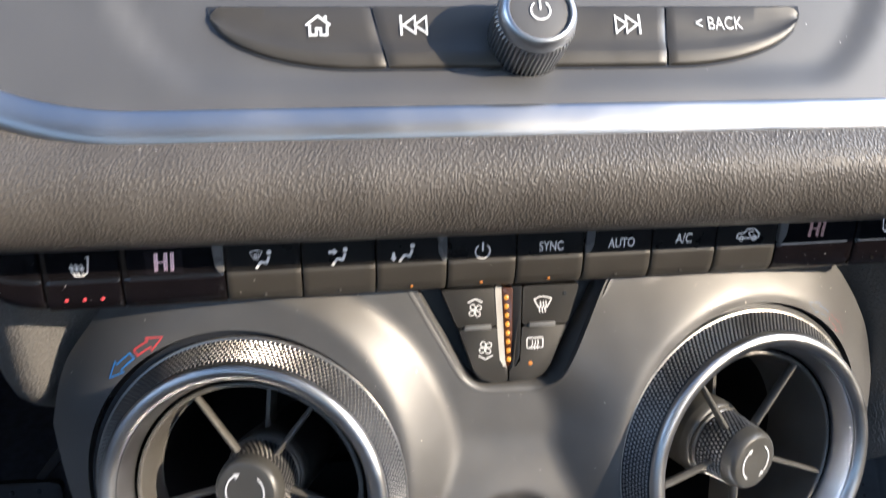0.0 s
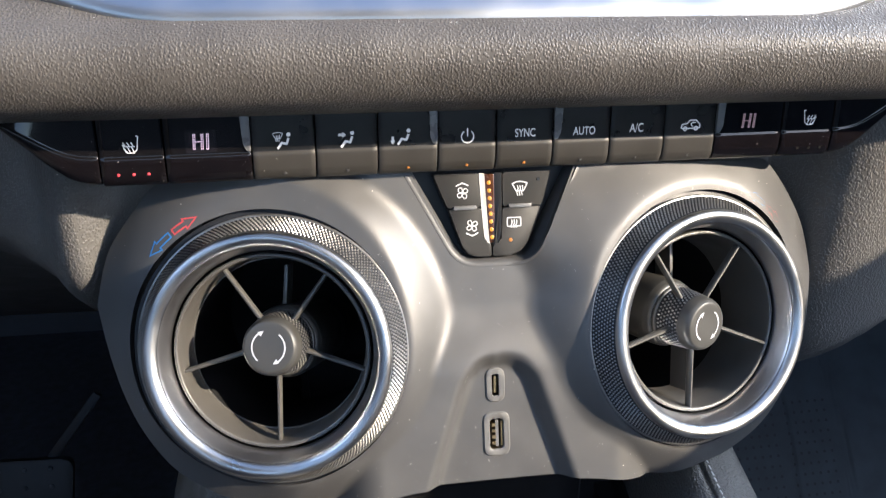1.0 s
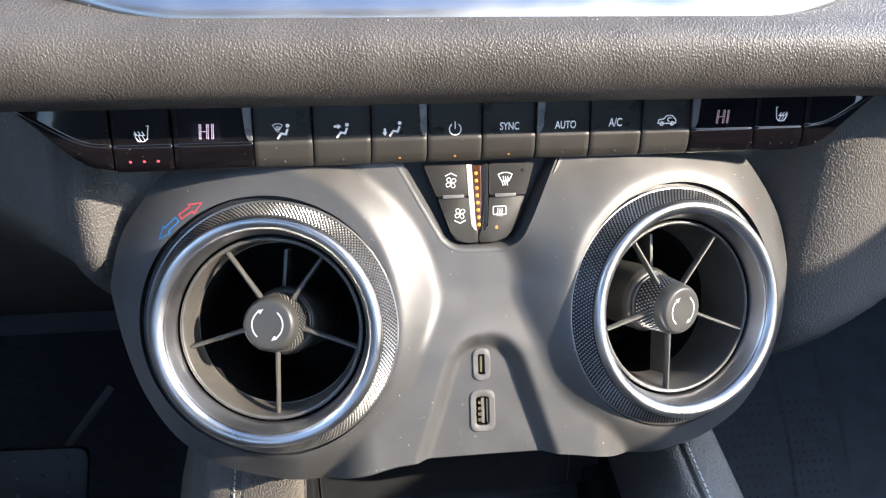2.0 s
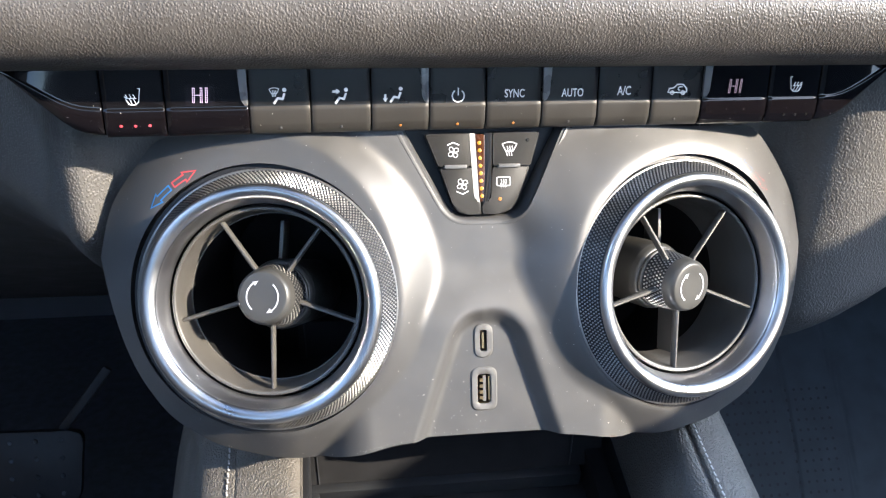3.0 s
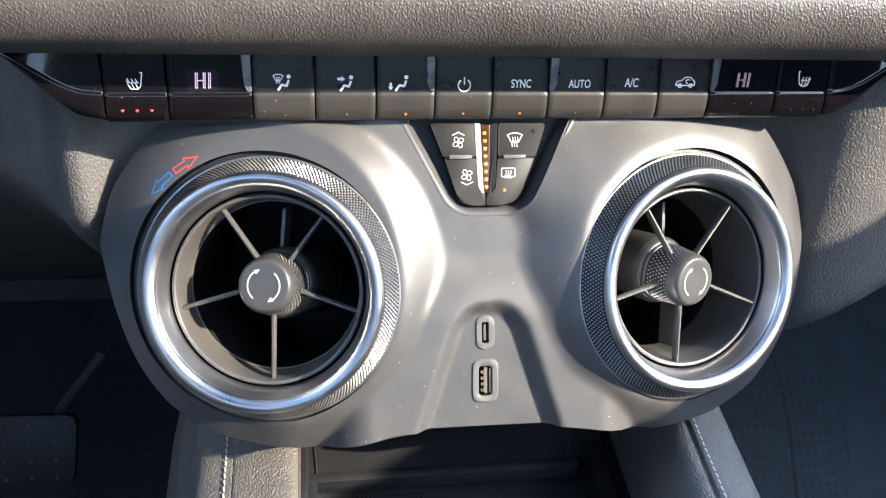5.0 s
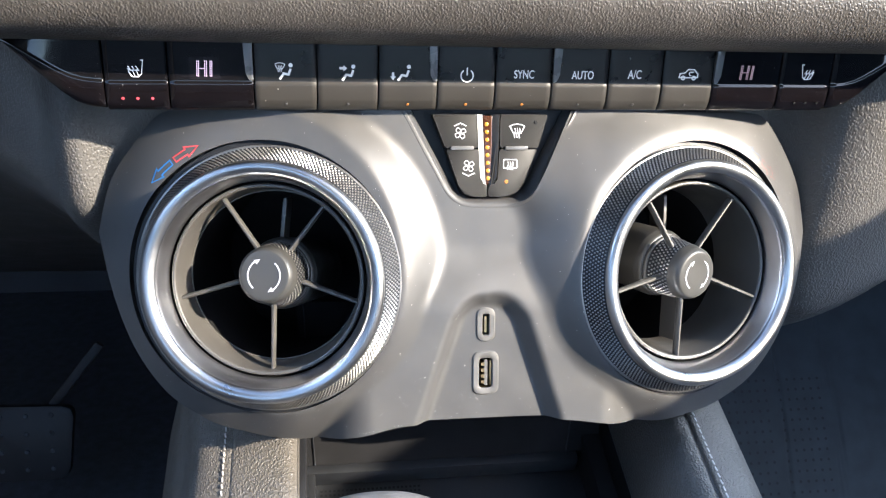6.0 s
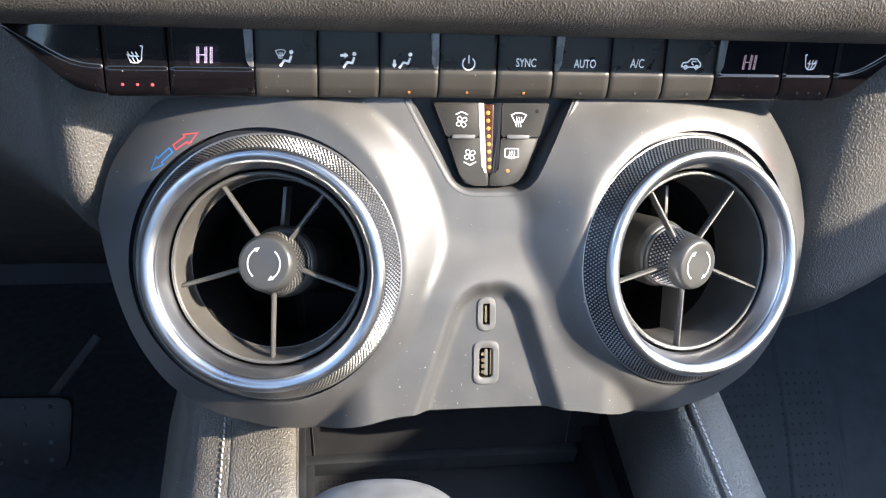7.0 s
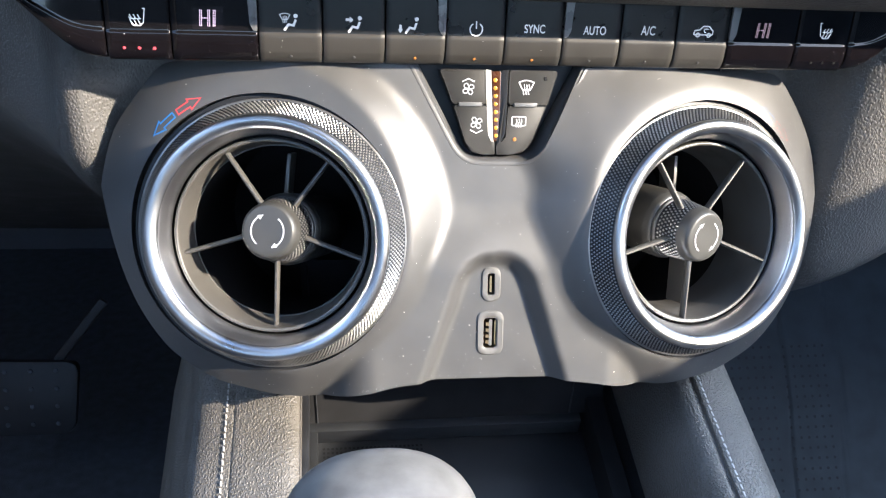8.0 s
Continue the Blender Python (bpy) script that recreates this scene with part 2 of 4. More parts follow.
def blot(pts, thick=0.00015):
    bm = bmesh.new()
    bm.faces.new([bm.verts.new((x, y, thick)) for x, y in pts])
    return bm


def arc(cx, cy, r, a0, a1, n=16, ry=None):
    return [(cx + r * math.cos(radians(a0 + (a1 - a0) * k / n)), cy + (ry or r) * math.sin(radians(a0 + (a1 - a0) * k / n))) for k in range(n + 1)]


def disc(cx, cy, r, n=14):
    return blot(arc(cx, cy, r, 0, 360 - 360 / n, n - 1))


def letters(text, size, squeeze=0.85, shear=0.0, bold=0.010):
    cu = bpy.data.curves.new("letters", "FONT")
    cu.body, cu.size, cu.align_x, cu.align_y, cu.shear, cu.offset = text, size, "CENTER", "CENTER", shear, bold * size
    ob = new("letters", cu)
    me = bpy.data.meshes.new_from_object(ob.evaluated_get(bpy.context.evaluated_depsgraph_get()))
    bpy.data.objects.remove(ob)
    bpy.data.curves.remove(cu)
    bm = bmesh.new()
    bm.from_mesh(me)
    bpy.data.meshes.remove(me)
    bm.transform(Matrix.Translation((0, 0, 0.00015)) @ Matrix.Diagonal((squeeze, 1, 1, 1)))
    return bm


def basis(origin, right, up):
    r, u = Vector(right).normalized(), Vector(up).normalized()
    n = r.cross(u).normalized()
    u = n.cross(r)
    m = Matrix((r, u, n)).transposed().to_4x4()
    m.translation = Vector(origin)
    return m


def placed(bm, m):
    bm.transform(m)
    return bm


def smooth01(t):
    t = min(1.0, max(0.0, t))
    return t * t * (3 - 2 * t)


# ---- the printed signs, in metres about their own middle ----
def scaled(bms, s):
    bm = joined(bms)
    bm.transform(Matrix.Diagonal((s, s, 1, 1)))
    return bm


def sign_power(s):
    return scaled([stroke(arc(0, -0.05, 0.42, 125, 415, 24), 0.085), stroke([(0, -0.02), (0, 0.5)], 0.085)], s)


def sign_seat(s, flip=1):
    b = [stroke([(0.28, 0.5), (0.42, 0.5), (0.30, -0.30), (0.12, -0.44)], 0.058)]
    for k in range(3):
        x = -0.42 + 0.22 * k
        b.append(stroke([(x - 0.02, 0.16), (x + 0.08, 0.0), (x, -0.12), (x + 0.14, -0.46)], 0.058))
    b.append(stroke([(-0.5, 0.02), (-0.3, -0.08), (0.2, -0.08)], 0.066))
    b.append(stroke([(-0.42, -0.18), (-0.2, -0.46), (0.16, -0.46)], 0.066))
    bm = scaled(b, s)
    bm.transform(Matrix.Diagonal((flip, 1, 1, 1)))
    return bm


def sign_body():
    """A seated figure of a dot and two strokes."""
    return [disc(0.36, 0.40, 0.13), stroke([(0.36, 0.18), (0.22, -0.18), (-0.08, -0.12), (-0.34, -0.48)], 0.14)]


def sign_fan_glass(x=0.0, y=0.0, k=1.0):
    b = [stroke([(x + k * px, y + k * py) for px, py in [(-0.5, 0.32), (-0.25, 0.43), (0, 0.46), (0.25, 0.43), (0.5, 0.32), (0.26, -0.14), (-0.26, -0.14)]], 0.07 * k, True)]
    for i in (-1, 0, 1):
        b.append(stroke([(x + k * (0.16 * i + 0.0), y + k * 0.2), (x + k * (0.16 * i + 0.05), y + k * 0.0), (x + k * (0.16 * i - 0.05), y - k * 0.25), (x + k * (0.16 * i), y - k * 0.46)], 0.065 * k))
    return b


def arrow(x, y, dx, dy, w):
    d = Vector((dx, dy))
    n = Vector((-dy, dx)).normalized()
    o = Vector((x, y))
    u = d.normalized()
    e = o + d
    neck = e - u * w * 1.3
    return blot([tuple(q) for q in (o - n * w * 0.42, neck - n * w * 0.42, neck - n * w, e, neck + n * w, neck + n * w * 0.42, o + n * w * 0.42)])


def sign_mode(kind, s):
    b = sign_body()
    if kind == "glass":
        b += sign_fan_glass(-0.30, 0.26, 0.62)
    elif kind == "face":
        b.append(arrow(-0.52, 0.30, 0.5, 0, 0.19))
    else:
        b.append(arrow(-0.56, 0.10, 0, -0.5, 0.18))
        for q in b[:2]:
            q.transform(Matrix.Translation((0.1, 0.05, 0)))
    return scaled(b, s)


def sign_fan(s, up):
    b = []
    for k in range(4):
        a = 30 + 90 * k
        petal = [(0.05, 0.0), (0.12, 0.12), (0.24, 0.17), (0.36, 0.13), (0.41, 0.02), (0.36, -0.10), (0.24, -0.12), (0.12, -0.07)]
        c, d = math.cos(radians(a)), math.sin(radians(a))
        b.append(stroke([(x * c - y * d, x * d + y * c) for x, y in petal], 0.055, True))
    sg = 1 if up else -1
    for q in b:
        q.transform(Matrix.Translation((0, -0.12 * sg, 0)))
    b.append(stroke([(-0.42, 0.36 * sg), (0, 0.56 * sg), (0.42, 0.36 * sg)], 0.075))
    return scaled(b, s)


def sign_rear(s):
    b = [stroke(rounded([(-0.52, -0.22), (0.52, -0.22), (0.52, 0.42), (-0.52, 0.42)], 0.1, 3), 0.075, True)]
    for i in (-1, 0, 1):
        b.append(stroke([(0.18 * i, 0.26), (0.18 * i + 0.05, 0.08), (0.18 * i - 0.05, -0.14), (0.18 * i, -0.36)], 0.065))
    return scaled(b, s)


def sign_car(s):
    b = [stroke([(-0.5, -0.12), (-0.46, 0.06), (-0.2, 0.1), (-0.04, 0.27), (0.28, 0.27), (0.44, 0.1), (0.5, 0.06), (0.5, -0.12), (0.36, -0.14), (-0.36, -0.14)], 0.06, True),
         stroke(arc(-0.28, -0.15, 0.09, 0, 340, 12), 0.06, True), stroke(arc(0.3, -0.15, 0.09, 0, 340, 12), 0.06, True),
         stroke(arc(0.12, 0.06, 0.09, 70, 290, 10), 0.05), stroke([(0.12, 0.14), (0.26, 0.14)], 0.05)]
    return scaled(b, s)


def sign_home(s):
    return scaled([stroke([(-0.5, 0.0), (0, 0.42), (0.5, 0.0)], 0.10), stroke([(-0.34, 0.02), (-0.34, -0.42), (-0.08, -0.42), (-0.08, -0.14), (0.1, -0.14), (0.1, -0.42), (0.36, -0.42), (0.36, 0.02)], 0.10),
                   stroke([(0.3, 0.2), (0.3, 0.42)], 0.12)], s)


def sign_skip(s, way):
    b = [stroke([(-0.42, -0.34), (-0.42, 0.34), (0.02, 0)], 0.08, True), stroke([(0.0, -0.34), (0.0, 0.34), (0.44, 0)], 0.08, True), stroke([(0.52, -0.4), (0.52, 0.4)], 0.09)]
    bm = scaled(b, s)
    bm.transform(Matrix.Diagonal((way, 1, 1, 1)))
    return bm


def sign_hi(s):
    """Slanted display figures, each stroke a double row of short segments."""
    b = []
    for x0, y0, x1, y1 in ((-0.42, -0.5, -0.36, 0.5), (0.06, -0.5, 0.12, 0.5), (-0.34, 0, 0.04, 0), (0.38, -0.5, 0.44, 0.5)):
        d = Vector((x1 - x0, y1 - y0))
        n = Vector((-d.y, d.x)).normalized() * 0.05
        count = 7 if d.length > 0.6 else 3
        for k in range(count):
            p, q = Vector((x0, y0)) + d * ((k + 0.08) / count), Vector((x0, y0)) + d * ((k + 0.92) / count)
            for side in ((-1, 1) if d.length > 0.6 else (0,)):
                b.append(stroke([tuple(p + n * side), tuple(q + n * side)], 0.065))
    return scaled(b, s)


# ---- the cabin's plain shell ----
FLOOR_Z = 0.36
# unseen shell; ceiling and back wall are assumed, to hold off sky and bounce light
shell = [
    ("floor", box(-0.80, 0.80, -1.9, 0.75, FLOOR_Z - 0.04, FLOOR_Z), CARPET, "dark carpet on the car's floor"),
    ("wall_front", box(-0.80, 0.80, 0.75, 0.80, FLOOR_Z - 0.04, 0.93), LINER, "black lining of the bulkhead under the dashboard"),
    # hidden block added to keep the sun off the driver's floor
    ("stack_block", box(-0.125, 0.122, 0.11, 0.75, FLOOR_Z, 0.86), LINER, "unseen black block behind the centre stack, stops sun on the floor"),
    ("wall_left", box(-0.84, -0.80, -1.9, 0.80, FLOOR_Z - 0.04, 1.08), LINER, "black inner lining of the driver's door"),
    ("wall_right", box(0.80, 0.84, -1.9, 0.80, FLOOR_Z - 0.04, 1.15), LINER, "black inner lining of the passenger's door"),
    ("wall_back", box(-0.80, 0.80, -1.95, -1.9, FLOOR_Z - 0.04, 1.10), BACK_BOUNCE, "assumed grey back wall, unseen, that blocks sky and bounces light"),
    ("ceiling", box(-0.62, 0.62, -1.95, -0.36, 1.42, 1.46, 0.01), ROOF_BOUNCE, "assumed pale headlining, unseen, that blocks sky and bounces light"),
]
for nm, bm, mat, lab in shell:
    tagged(part(nm, bm, mat, smooth=False), lab, "car interior", kind="structure")
top_sheet = box(-0.80, 0.80, 0.07, 0.80, 0.93, 0.95, 0.006)
tagged(part("dashboard_top", top_sheet, DASH), "black grained top of the dashboard", "dashboard", kind="structure")


DASH_LINE = {-1: [(0.120, 0.046), (0.136, 0.041), (0.149, 0.031), (0.159, 0.023), (0.167, 0.0185), (0.176, 0.023), (0.192, 0.042), (0.24, 0.070), (0.36, 0.090), (0.80, 0.095)],
             1: [(0.120, 0.052), (0.147, 0.049), (0.157, 0.040), (0.164, 0.027), (0.173, 0.0165), (0.190, 0.014), (0.216, 0.020), (0.26, 0.034), (0.36, 0.050), (0.80, 0.06)]}


def dash_side(sg):
    """The moulded dashboard beside the centre stack: a wall out of the stack's recess, a rounded ridge, and a face that falls away outward."""
    rows = []
    for i in range(71):
        z = 0.884 - 0.48 * (i / 70)
        row = []
        for x, y in spline(DASH_LINE[sg], 8):
            lean = 0.10 * (0.884 - z)
            rise = 0.35 * min(0.1, max(0.0, x - 0.175))
            turned = max(0.0, (0.745 if sg > 0 else 0.802) + rise - z)
            row.append((sg * x - 0.0015, y + lean * 0.3 + 1.5 * turned ** 2 / (turned + 0.02), z))
        rows.append(row)
    return grid(rows)


for nm, sg, lab in (("dashboard_left", -1, "black grained plastic dashboard beside the driver's knee"), ("dashboard_right", 1, "black grained plastic dashboard in front of the passenger")):
    ob = tagged(part(nm, dash_side(sg), DASH), lab, "dashboard", kind="structure")
    mod = ob.modifiers.new("thickness", "SOLIDIFY")
    mod.thickness, mod.offset = 0.004, -1 if sg > 0 else 1

# ---- leather roll ----
ROLL = [(0.020, 0.926), (-0.012, 0.9200), (-0.0222, 0.9144), (-0.0284, 0.9108), (-0.0326, 0.9060), (-0.0339, 0.8998), (-0.0326, 0.8932), (-0.0290, 0.8872), (-0.0225, 0.8822), (-0.0135, 0.8787), (0.0, 0.8770), (0.03, 0.8770)]
prof = spline(ROLL, 8)
roll = grid([[(x, p[0], p[1]) for p in prof] for x in [-0.8 + 0.02 * i for i in range(81)]])
tagged(part("dash_roll", roll, LEATHER), "padded black leather roll across the dashboard", "dashboard pad")

# ---- screen surround with its buttons, over the roll ----
PT = radians(42)
PLATE_UP = Vector((0, math.sin(PT), math.cos(PT)))
PM = basis((-0.0055, -0.0183, 0.9201), (1, 0, 0), PLATE_UP)
panel = thing("screen_surround", PM, "dark graphite screen surround with bright trim and buttons", "control panel")


def rim(u):
    return 5.5 * max(0.0, abs(u) - 0.105) ** 2


rows = []
for i in range(49):
    w = -0.004 + 0.094 * (i / 48)
    row = []
    for j in range(121):
        u = -0.24 + 0.48 * j / 120
        inner = 0.0095 + 42.0 * max(0.0, abs(u) - 0.087) ** 2
        row.append((u, rim(u) + w, -0.0022 * smooth01((w - inner + 0.006) / 0.010)))
    rows.append(row)
part("plate", grid(rows), PLATE, panel, "dark graphite plastic plate", local=True)
trim = []
for j in range(121):
    u = -0.26 + 0.52 * j / 120
    trim.append([(u, rim(u) + a, h) for a, h in spline([(0.0012, -0.002), (0.0004, 0.0004), (-0.0022, 0.0008), (-0.0058, 0.0006), (-0.0084, -0.0004), (-0.0096, -0.0022), (-0.0100, -0.006)], 4)])
part("bright_trim", grid(trim), BRIGHT, panel, "satin chrome strip along the lower edge", local=True)


def pad_low(u):
    a = abs(u)
    return 0.0125 if a < 0.045 else 0.0125 + 0.0170 * (1 - math.sqrt(max(0.0, 1 - ((a - 0.045) / 0.0415) ** 2)))


for nm, u0, u1, lab in (("home_button", -0.0860, -0.0388, "black button with a white house sign"), ("previous_button", -0.0382, 0.0022, "black button with a white skip-back sign"),
                        ("next_button", 0.0028, 0.0424, "black button with a white skip-forward sign"), ("back_button", 0.0430, 0.0860, "black button lettered BACK")):
    lean = {-0.0388: -0.0038, -0.0382: -0.0038, 0.0424: 0.0016, 0.0430: 0.0016}
    rows = []
    for k in range(29):
        f = k / 28
        u, edge = u0 + (u1 - u0) * f, min(f, 1 - f) * (u1 - u0)
        lo = pad_low(u)
        top = 0.0308 - 0.0022 * max(0.0, 1 - edge / 0.003) ** 2 * (1 if abs(u) > 0.08 else 0)
        row = []
        for h, g in ((0.0, -0.0070), (0.0, -0.0026), (0.0003, -0.0021), (0.0009, -0.0018), (0.0038, -0.0014), (0.0046, -0.0015), (0.0062, -0.0021), (0.0085, -0.0023), (0.0120, -0.0022), (0.0175, -0.0017), (0.0183, -0.0021), (0.0183, -0.0070)):
            w = lo + (top - lo) * h / 0.0183
            uu = u0 + lean.get(u0, 0.0) * h / 0.0183 + (u1 - u0 + (lean.get(u1, 0.0) - lean.get(u0, 0.0)) * h / 0.0183) * f
            row.append((uu, w, g + 0.0013 - (0.0006 if k in (0, 28) and g > -0.003 else 0)))
        rows.append(row)
    b = part(nm, capped(grid(rows)), BUTTON, panel, lab, local=True)
    cx = {"home_button": -0.0571, "previous_button": -0.0302, "next_button": 0.0315, "back_button": 0.0600}[nm]
    sg = {"home_button": lambda: sign_home(0.0068), "previous_button": lambda: sign_skip(0.0076, -1), "next_button": lambda: sign_skip(0.0076, 1), "back_button": lambda: letters("< BACK", 0.0058, 0.74, 0.0, -0.004)}[nm]()
    part("sign", placed(sg, Matrix.Translation((cx, 0.0250, -0.0006))), WHITE, b, "white print", local=True)

gap = [(u, pad_low(u) - 0.0007) for u in [-0.0868 + 0.1736 * k / 60 for k in range(61)]]
gap = [(u, max(0.0118, min(0.0300, w))) for u, w in gap] + [(0.0868, 0.0314), (-0.0868, 0.0314)]
part("button_gap", prism(gap, -0.0060, -0.0017), SENSOR, panel, "dark gap round the buttons", local=True, smooth=False)
KM = Matrix.Translation((0.0014, 0.0208, 0)) @ Matrix.Diagonal((0.92, 0.92, 1.28, 1))
flutes = []
for z, out in ((-0.002, 0.0), (-0.0012, 1.0), (0.0082, 1.0), (0.0094, 0.0)):
    flutes.append([((0.0114 + 0.0009 * out * (k % 3 > 0)) * math.cos(math.pi * k / 81), (0.0114 + 0.0009 * out * (k % 3 > 0)) * math.sin(math.pi * k / 81), z) for k in range(162)])
bm = grid(flutes, True)
volume = part("volume_knob", placed(bm, KM), CHROME, panel, "fluted satin chrome volume knob", local=True, smooth=False)
part("ring", placed(lathe(spline([(0.0114, 0.0086), (0.0117, 0.0096), (0.0114, 0.0112), (0.0104, 0.0124), (0.0093, 0.0127), (0.0089, 0.0118)], 3), 72), KM), CHROME, volume, "polished chrome ring", local=True)
part("cap", placed(capped(lathe([(0.0090, 0.0112), (0.0089, 0.0119), (0.0070, 0.0122), (0.001, 0.0123)], 60)), KM), PLATE, volume, "dark grey cap", local=True)
part("sign", placed(sign_power(0.0068), KM @ Matrix.Translation((0, 0, 0.0124))), WHITE, volume, "white power sign", local=True)
collar = part("knob_collar", placed(lathe([(0.0105, -0.0010), (0.0128, -0.0012), (0.0132, -0.003)], 60), KM), DARK, panel, "black collar round the knob", local=True)

# ---- climate button strip ----
STRIP_AT = Matrix.Translation((0, 0.01, 0.862))
strip = thing("climate_strip", STRIP_AT, "black strip of climate buttons under the leather roll", "control panel")
STRIP_PROFILE = [(0.0018, 0.8800), (0.0007, 0.8705), (-0.00020, 0.8629), (-0.00032, 0.8618), (-0.00044, 0.8614), (-0.00066, 0.86105), (-0.00082, 0.8606), (-0.00088, 0.8598), (-0.0010, 0.8550), (-0.0009, 0.8542), (-0.0003, 0.8524), (0.0004, 0.8510), (0.0012, 0.8502), (0.0040, 0.8496)]


def cell(x0, x1, cut=None):
    """One cell of the strip: its front follows the shared profile, with rounded side edges."""
    xs = [(x0, 0.0012), (x0 + 0.0002, 0.0003), (x0 + 0.0006, 0.0), *[(x0 + (x1 - x0) * k / 10, 0.0) for k in range(1, 10)], (x1 - 0.0006, 0.0), (x1 - 0.0002, 0.0003), (x1, 0.0012)]
    rows = []
    for x, d in xs:
        row = []
        for p in STRIP_PROFILE:
            y, z = p[0] + d, p[1]
            if cut:
                z = 0.8800 - (0.8800 - z) * max(0.02, (0.8800 - cut(x)) / 0.0304)
            row.append((x, y, z))
        rows.append([(x, 0.016, 0.8800)] + row + [(x, 0.016, row[-1][2])])
    return capped(grid(rows))


def end_cut(x):
    """The strip's lower outline rises to a point at either end."""
    a = abs(x + 0.0015)
    d = a - 0.1575
    return 0.8496 + 0.55 * (d + math.sqrt(d * d + 0.00003)) * 1.02


def face(x, z):
    """A placing on the strip's front at x, z."""
    best = min(range(len(STRIP_PROFILE) - 1), key=lambda i: abs((STRIP_PROFILE[i][1] + STRIP_PROFILE[i + 1][1]) / 2 - z))
    (ya, za), (yb, zb) = STRIP_PROFILE[best], STRIP_PROFILE[best + 1]
    y = ya + (yb - ya) * (z - za) / (zb - za)
    return basis((x, y - 0.0002, z), (1, 0, 0), (0, ya - yb, za - zb))


EDGE = [-0.1855, -0.1486, -0.1257, -0.0945, -0.0709, -0.0473, -0.0240, -0.0008, 0.0224, 0.0462, 0.0694, 0.0918, 0.1219, 0.1455, 0.1820]
SIGN_AT = [None, (-0.1369, 0.8661), (-0.1125, 0.8664), (-0.0829, 0.8655), (-0.0592, 0.8652), (-0.0383, 0.8650), (-0.0124, 0.8648), (0.0108, 0.8650), (0.0352, 0.8649), (0.0573, 0.8653), (0.0806, 0.8655), (0.1063, 0.8666), (0.1339, 0.8669), None]
CELLS = [
    ("end_panel", GLOSS, None, "blank gloss black end panel", None),
    ("seat_heater_button", GLOSS, lambda: sign_seat(0.0063), "gloss black seat heater button with three red lights", "red"),
    ("temperature_display", GLOSS, lambda: sign_hi(0.0060), "gloss black temperature display lit with HI", None),
    ("glass_and_feet_button", BUTTON, lambda: sign_mode("glass", 0.0060), "satin black airflow button", "off"),
    ("face_button", BUTTON, lambda: sign_mode("face", 0.0060), "satin black airflow button", "off"),
    ("feet_button", BUTTON, lambda: sign_mode("feet", 0.0060), "satin black airflow button with an amber light", "amber"),
    ("power_button", BUTTON, lambda: sign_power(0.0058), "satin black power button with an amber light", "amber"),
    ("sync_button", BUTTON, lambda: letters("SYNC", 0.0046, 0.72, 0.0), "satin black button lettered SYNC", "amber"),
    ("auto_button", BUTTON, lambda: letters("AUTO", 0.0046, 0.72, 0.0), "satin black button lettered AUTO", "off"),
    ("air_conditioning_button", BUTTON, lambda: letters("A/C", 0.0050, 0.72, 0.0), "satin black button lettered A/C", "off"),
    ("recirculation_button", BUTTON, lambda: sign_car(0.0081), "satin black button with a white car sign", "off"),
    ("temperature_display", GLOSS, lambda: sign_hi(0.0060), "gloss black temperature display lit with HI", None),
    ("seat_heater_button", GLOSS, lambda: sign_seat(0.0063, -1), "gloss black seat heater button, its lights off", "dots"),
    ("end_panel", GLOSS, None, "blank gloss black end panel", None),
]
for i, (nm, mat, sign, lab, led) in enumerate(CELLS):
    x0, x1 = EDGE[i] + 0.00012, EDGE[i + 1] - 0.00012
    b = part(nm, cell(x0, x1, end_cut if i in (0, 13) else None), mat, strip, lab)
    if mat is BUTTON:
        # glossy black upper face over the satin lower one
        b.data.materials.append(FACE)
        for f in b.data.polygons:
            f.material_index = 1 if f.center.z > 0.8620 else 0
    else:
        # dusty curve under the clean glossy face
        b.data.materials.append(GLOSS_LOW)
        for f in b.data.polygons:
            f.material_index = 1 if f.center.z < 0.8612 else 0
    if sign:
        pr = (PINK if i == 2 else PINK_DIM) if "display" in nm else WHITE
        part("sign", placed(sign(), face(*SIGN_AT[i])), pr, b, "glowing pink figures" if "display" in nm else "white print")
        if i == 2:
            screen = rounded([(-0.0056, -0.0042), (0.0056, -0.0042), (0.0056, 0.0042), (-0.0056, 0.0042)], 0.0006, 2)
            part("screen", placed(blot(screen, 0.00007), face(*SIGN_AT[i])), DISPLAY, b, "faintly glowing display window", smooth=False)
    if led == "red":
        for k in (-1, 0, 1):
            part("indicator", placed(capped(lathe([(0.0006, 0), (0.0005, 0.0002), (0.0002, 0.0003)], 12)), face((x0 + x1) / 2 + 0.0053 * k, 0.8552)), RED_LED, b, "lit red light")
    elif led == "dots":
        for k in (-1, 0, 1):
            part("indicator", placed(capped(lathe([(0.0006, 0), (0.0005, 0.0002), (0.0002, 0.0003)], 12)), face((x0 + x1) / 2 + 0.0020 + 0.0052 * k, 0.8540)), SENSOR, b, "unlit light")
    elif led:
        part("indicator", placed(capped(lathe([(0.0006, 0), (0.0005, 0.0002), (0.0002, 0.0003)], 12)), face((x0 + x1) / 2, 0.8530)), AMBER_DIM if led == "amber" else PLATE, b, "lit amber light" if led == "amber" else "unlit light")
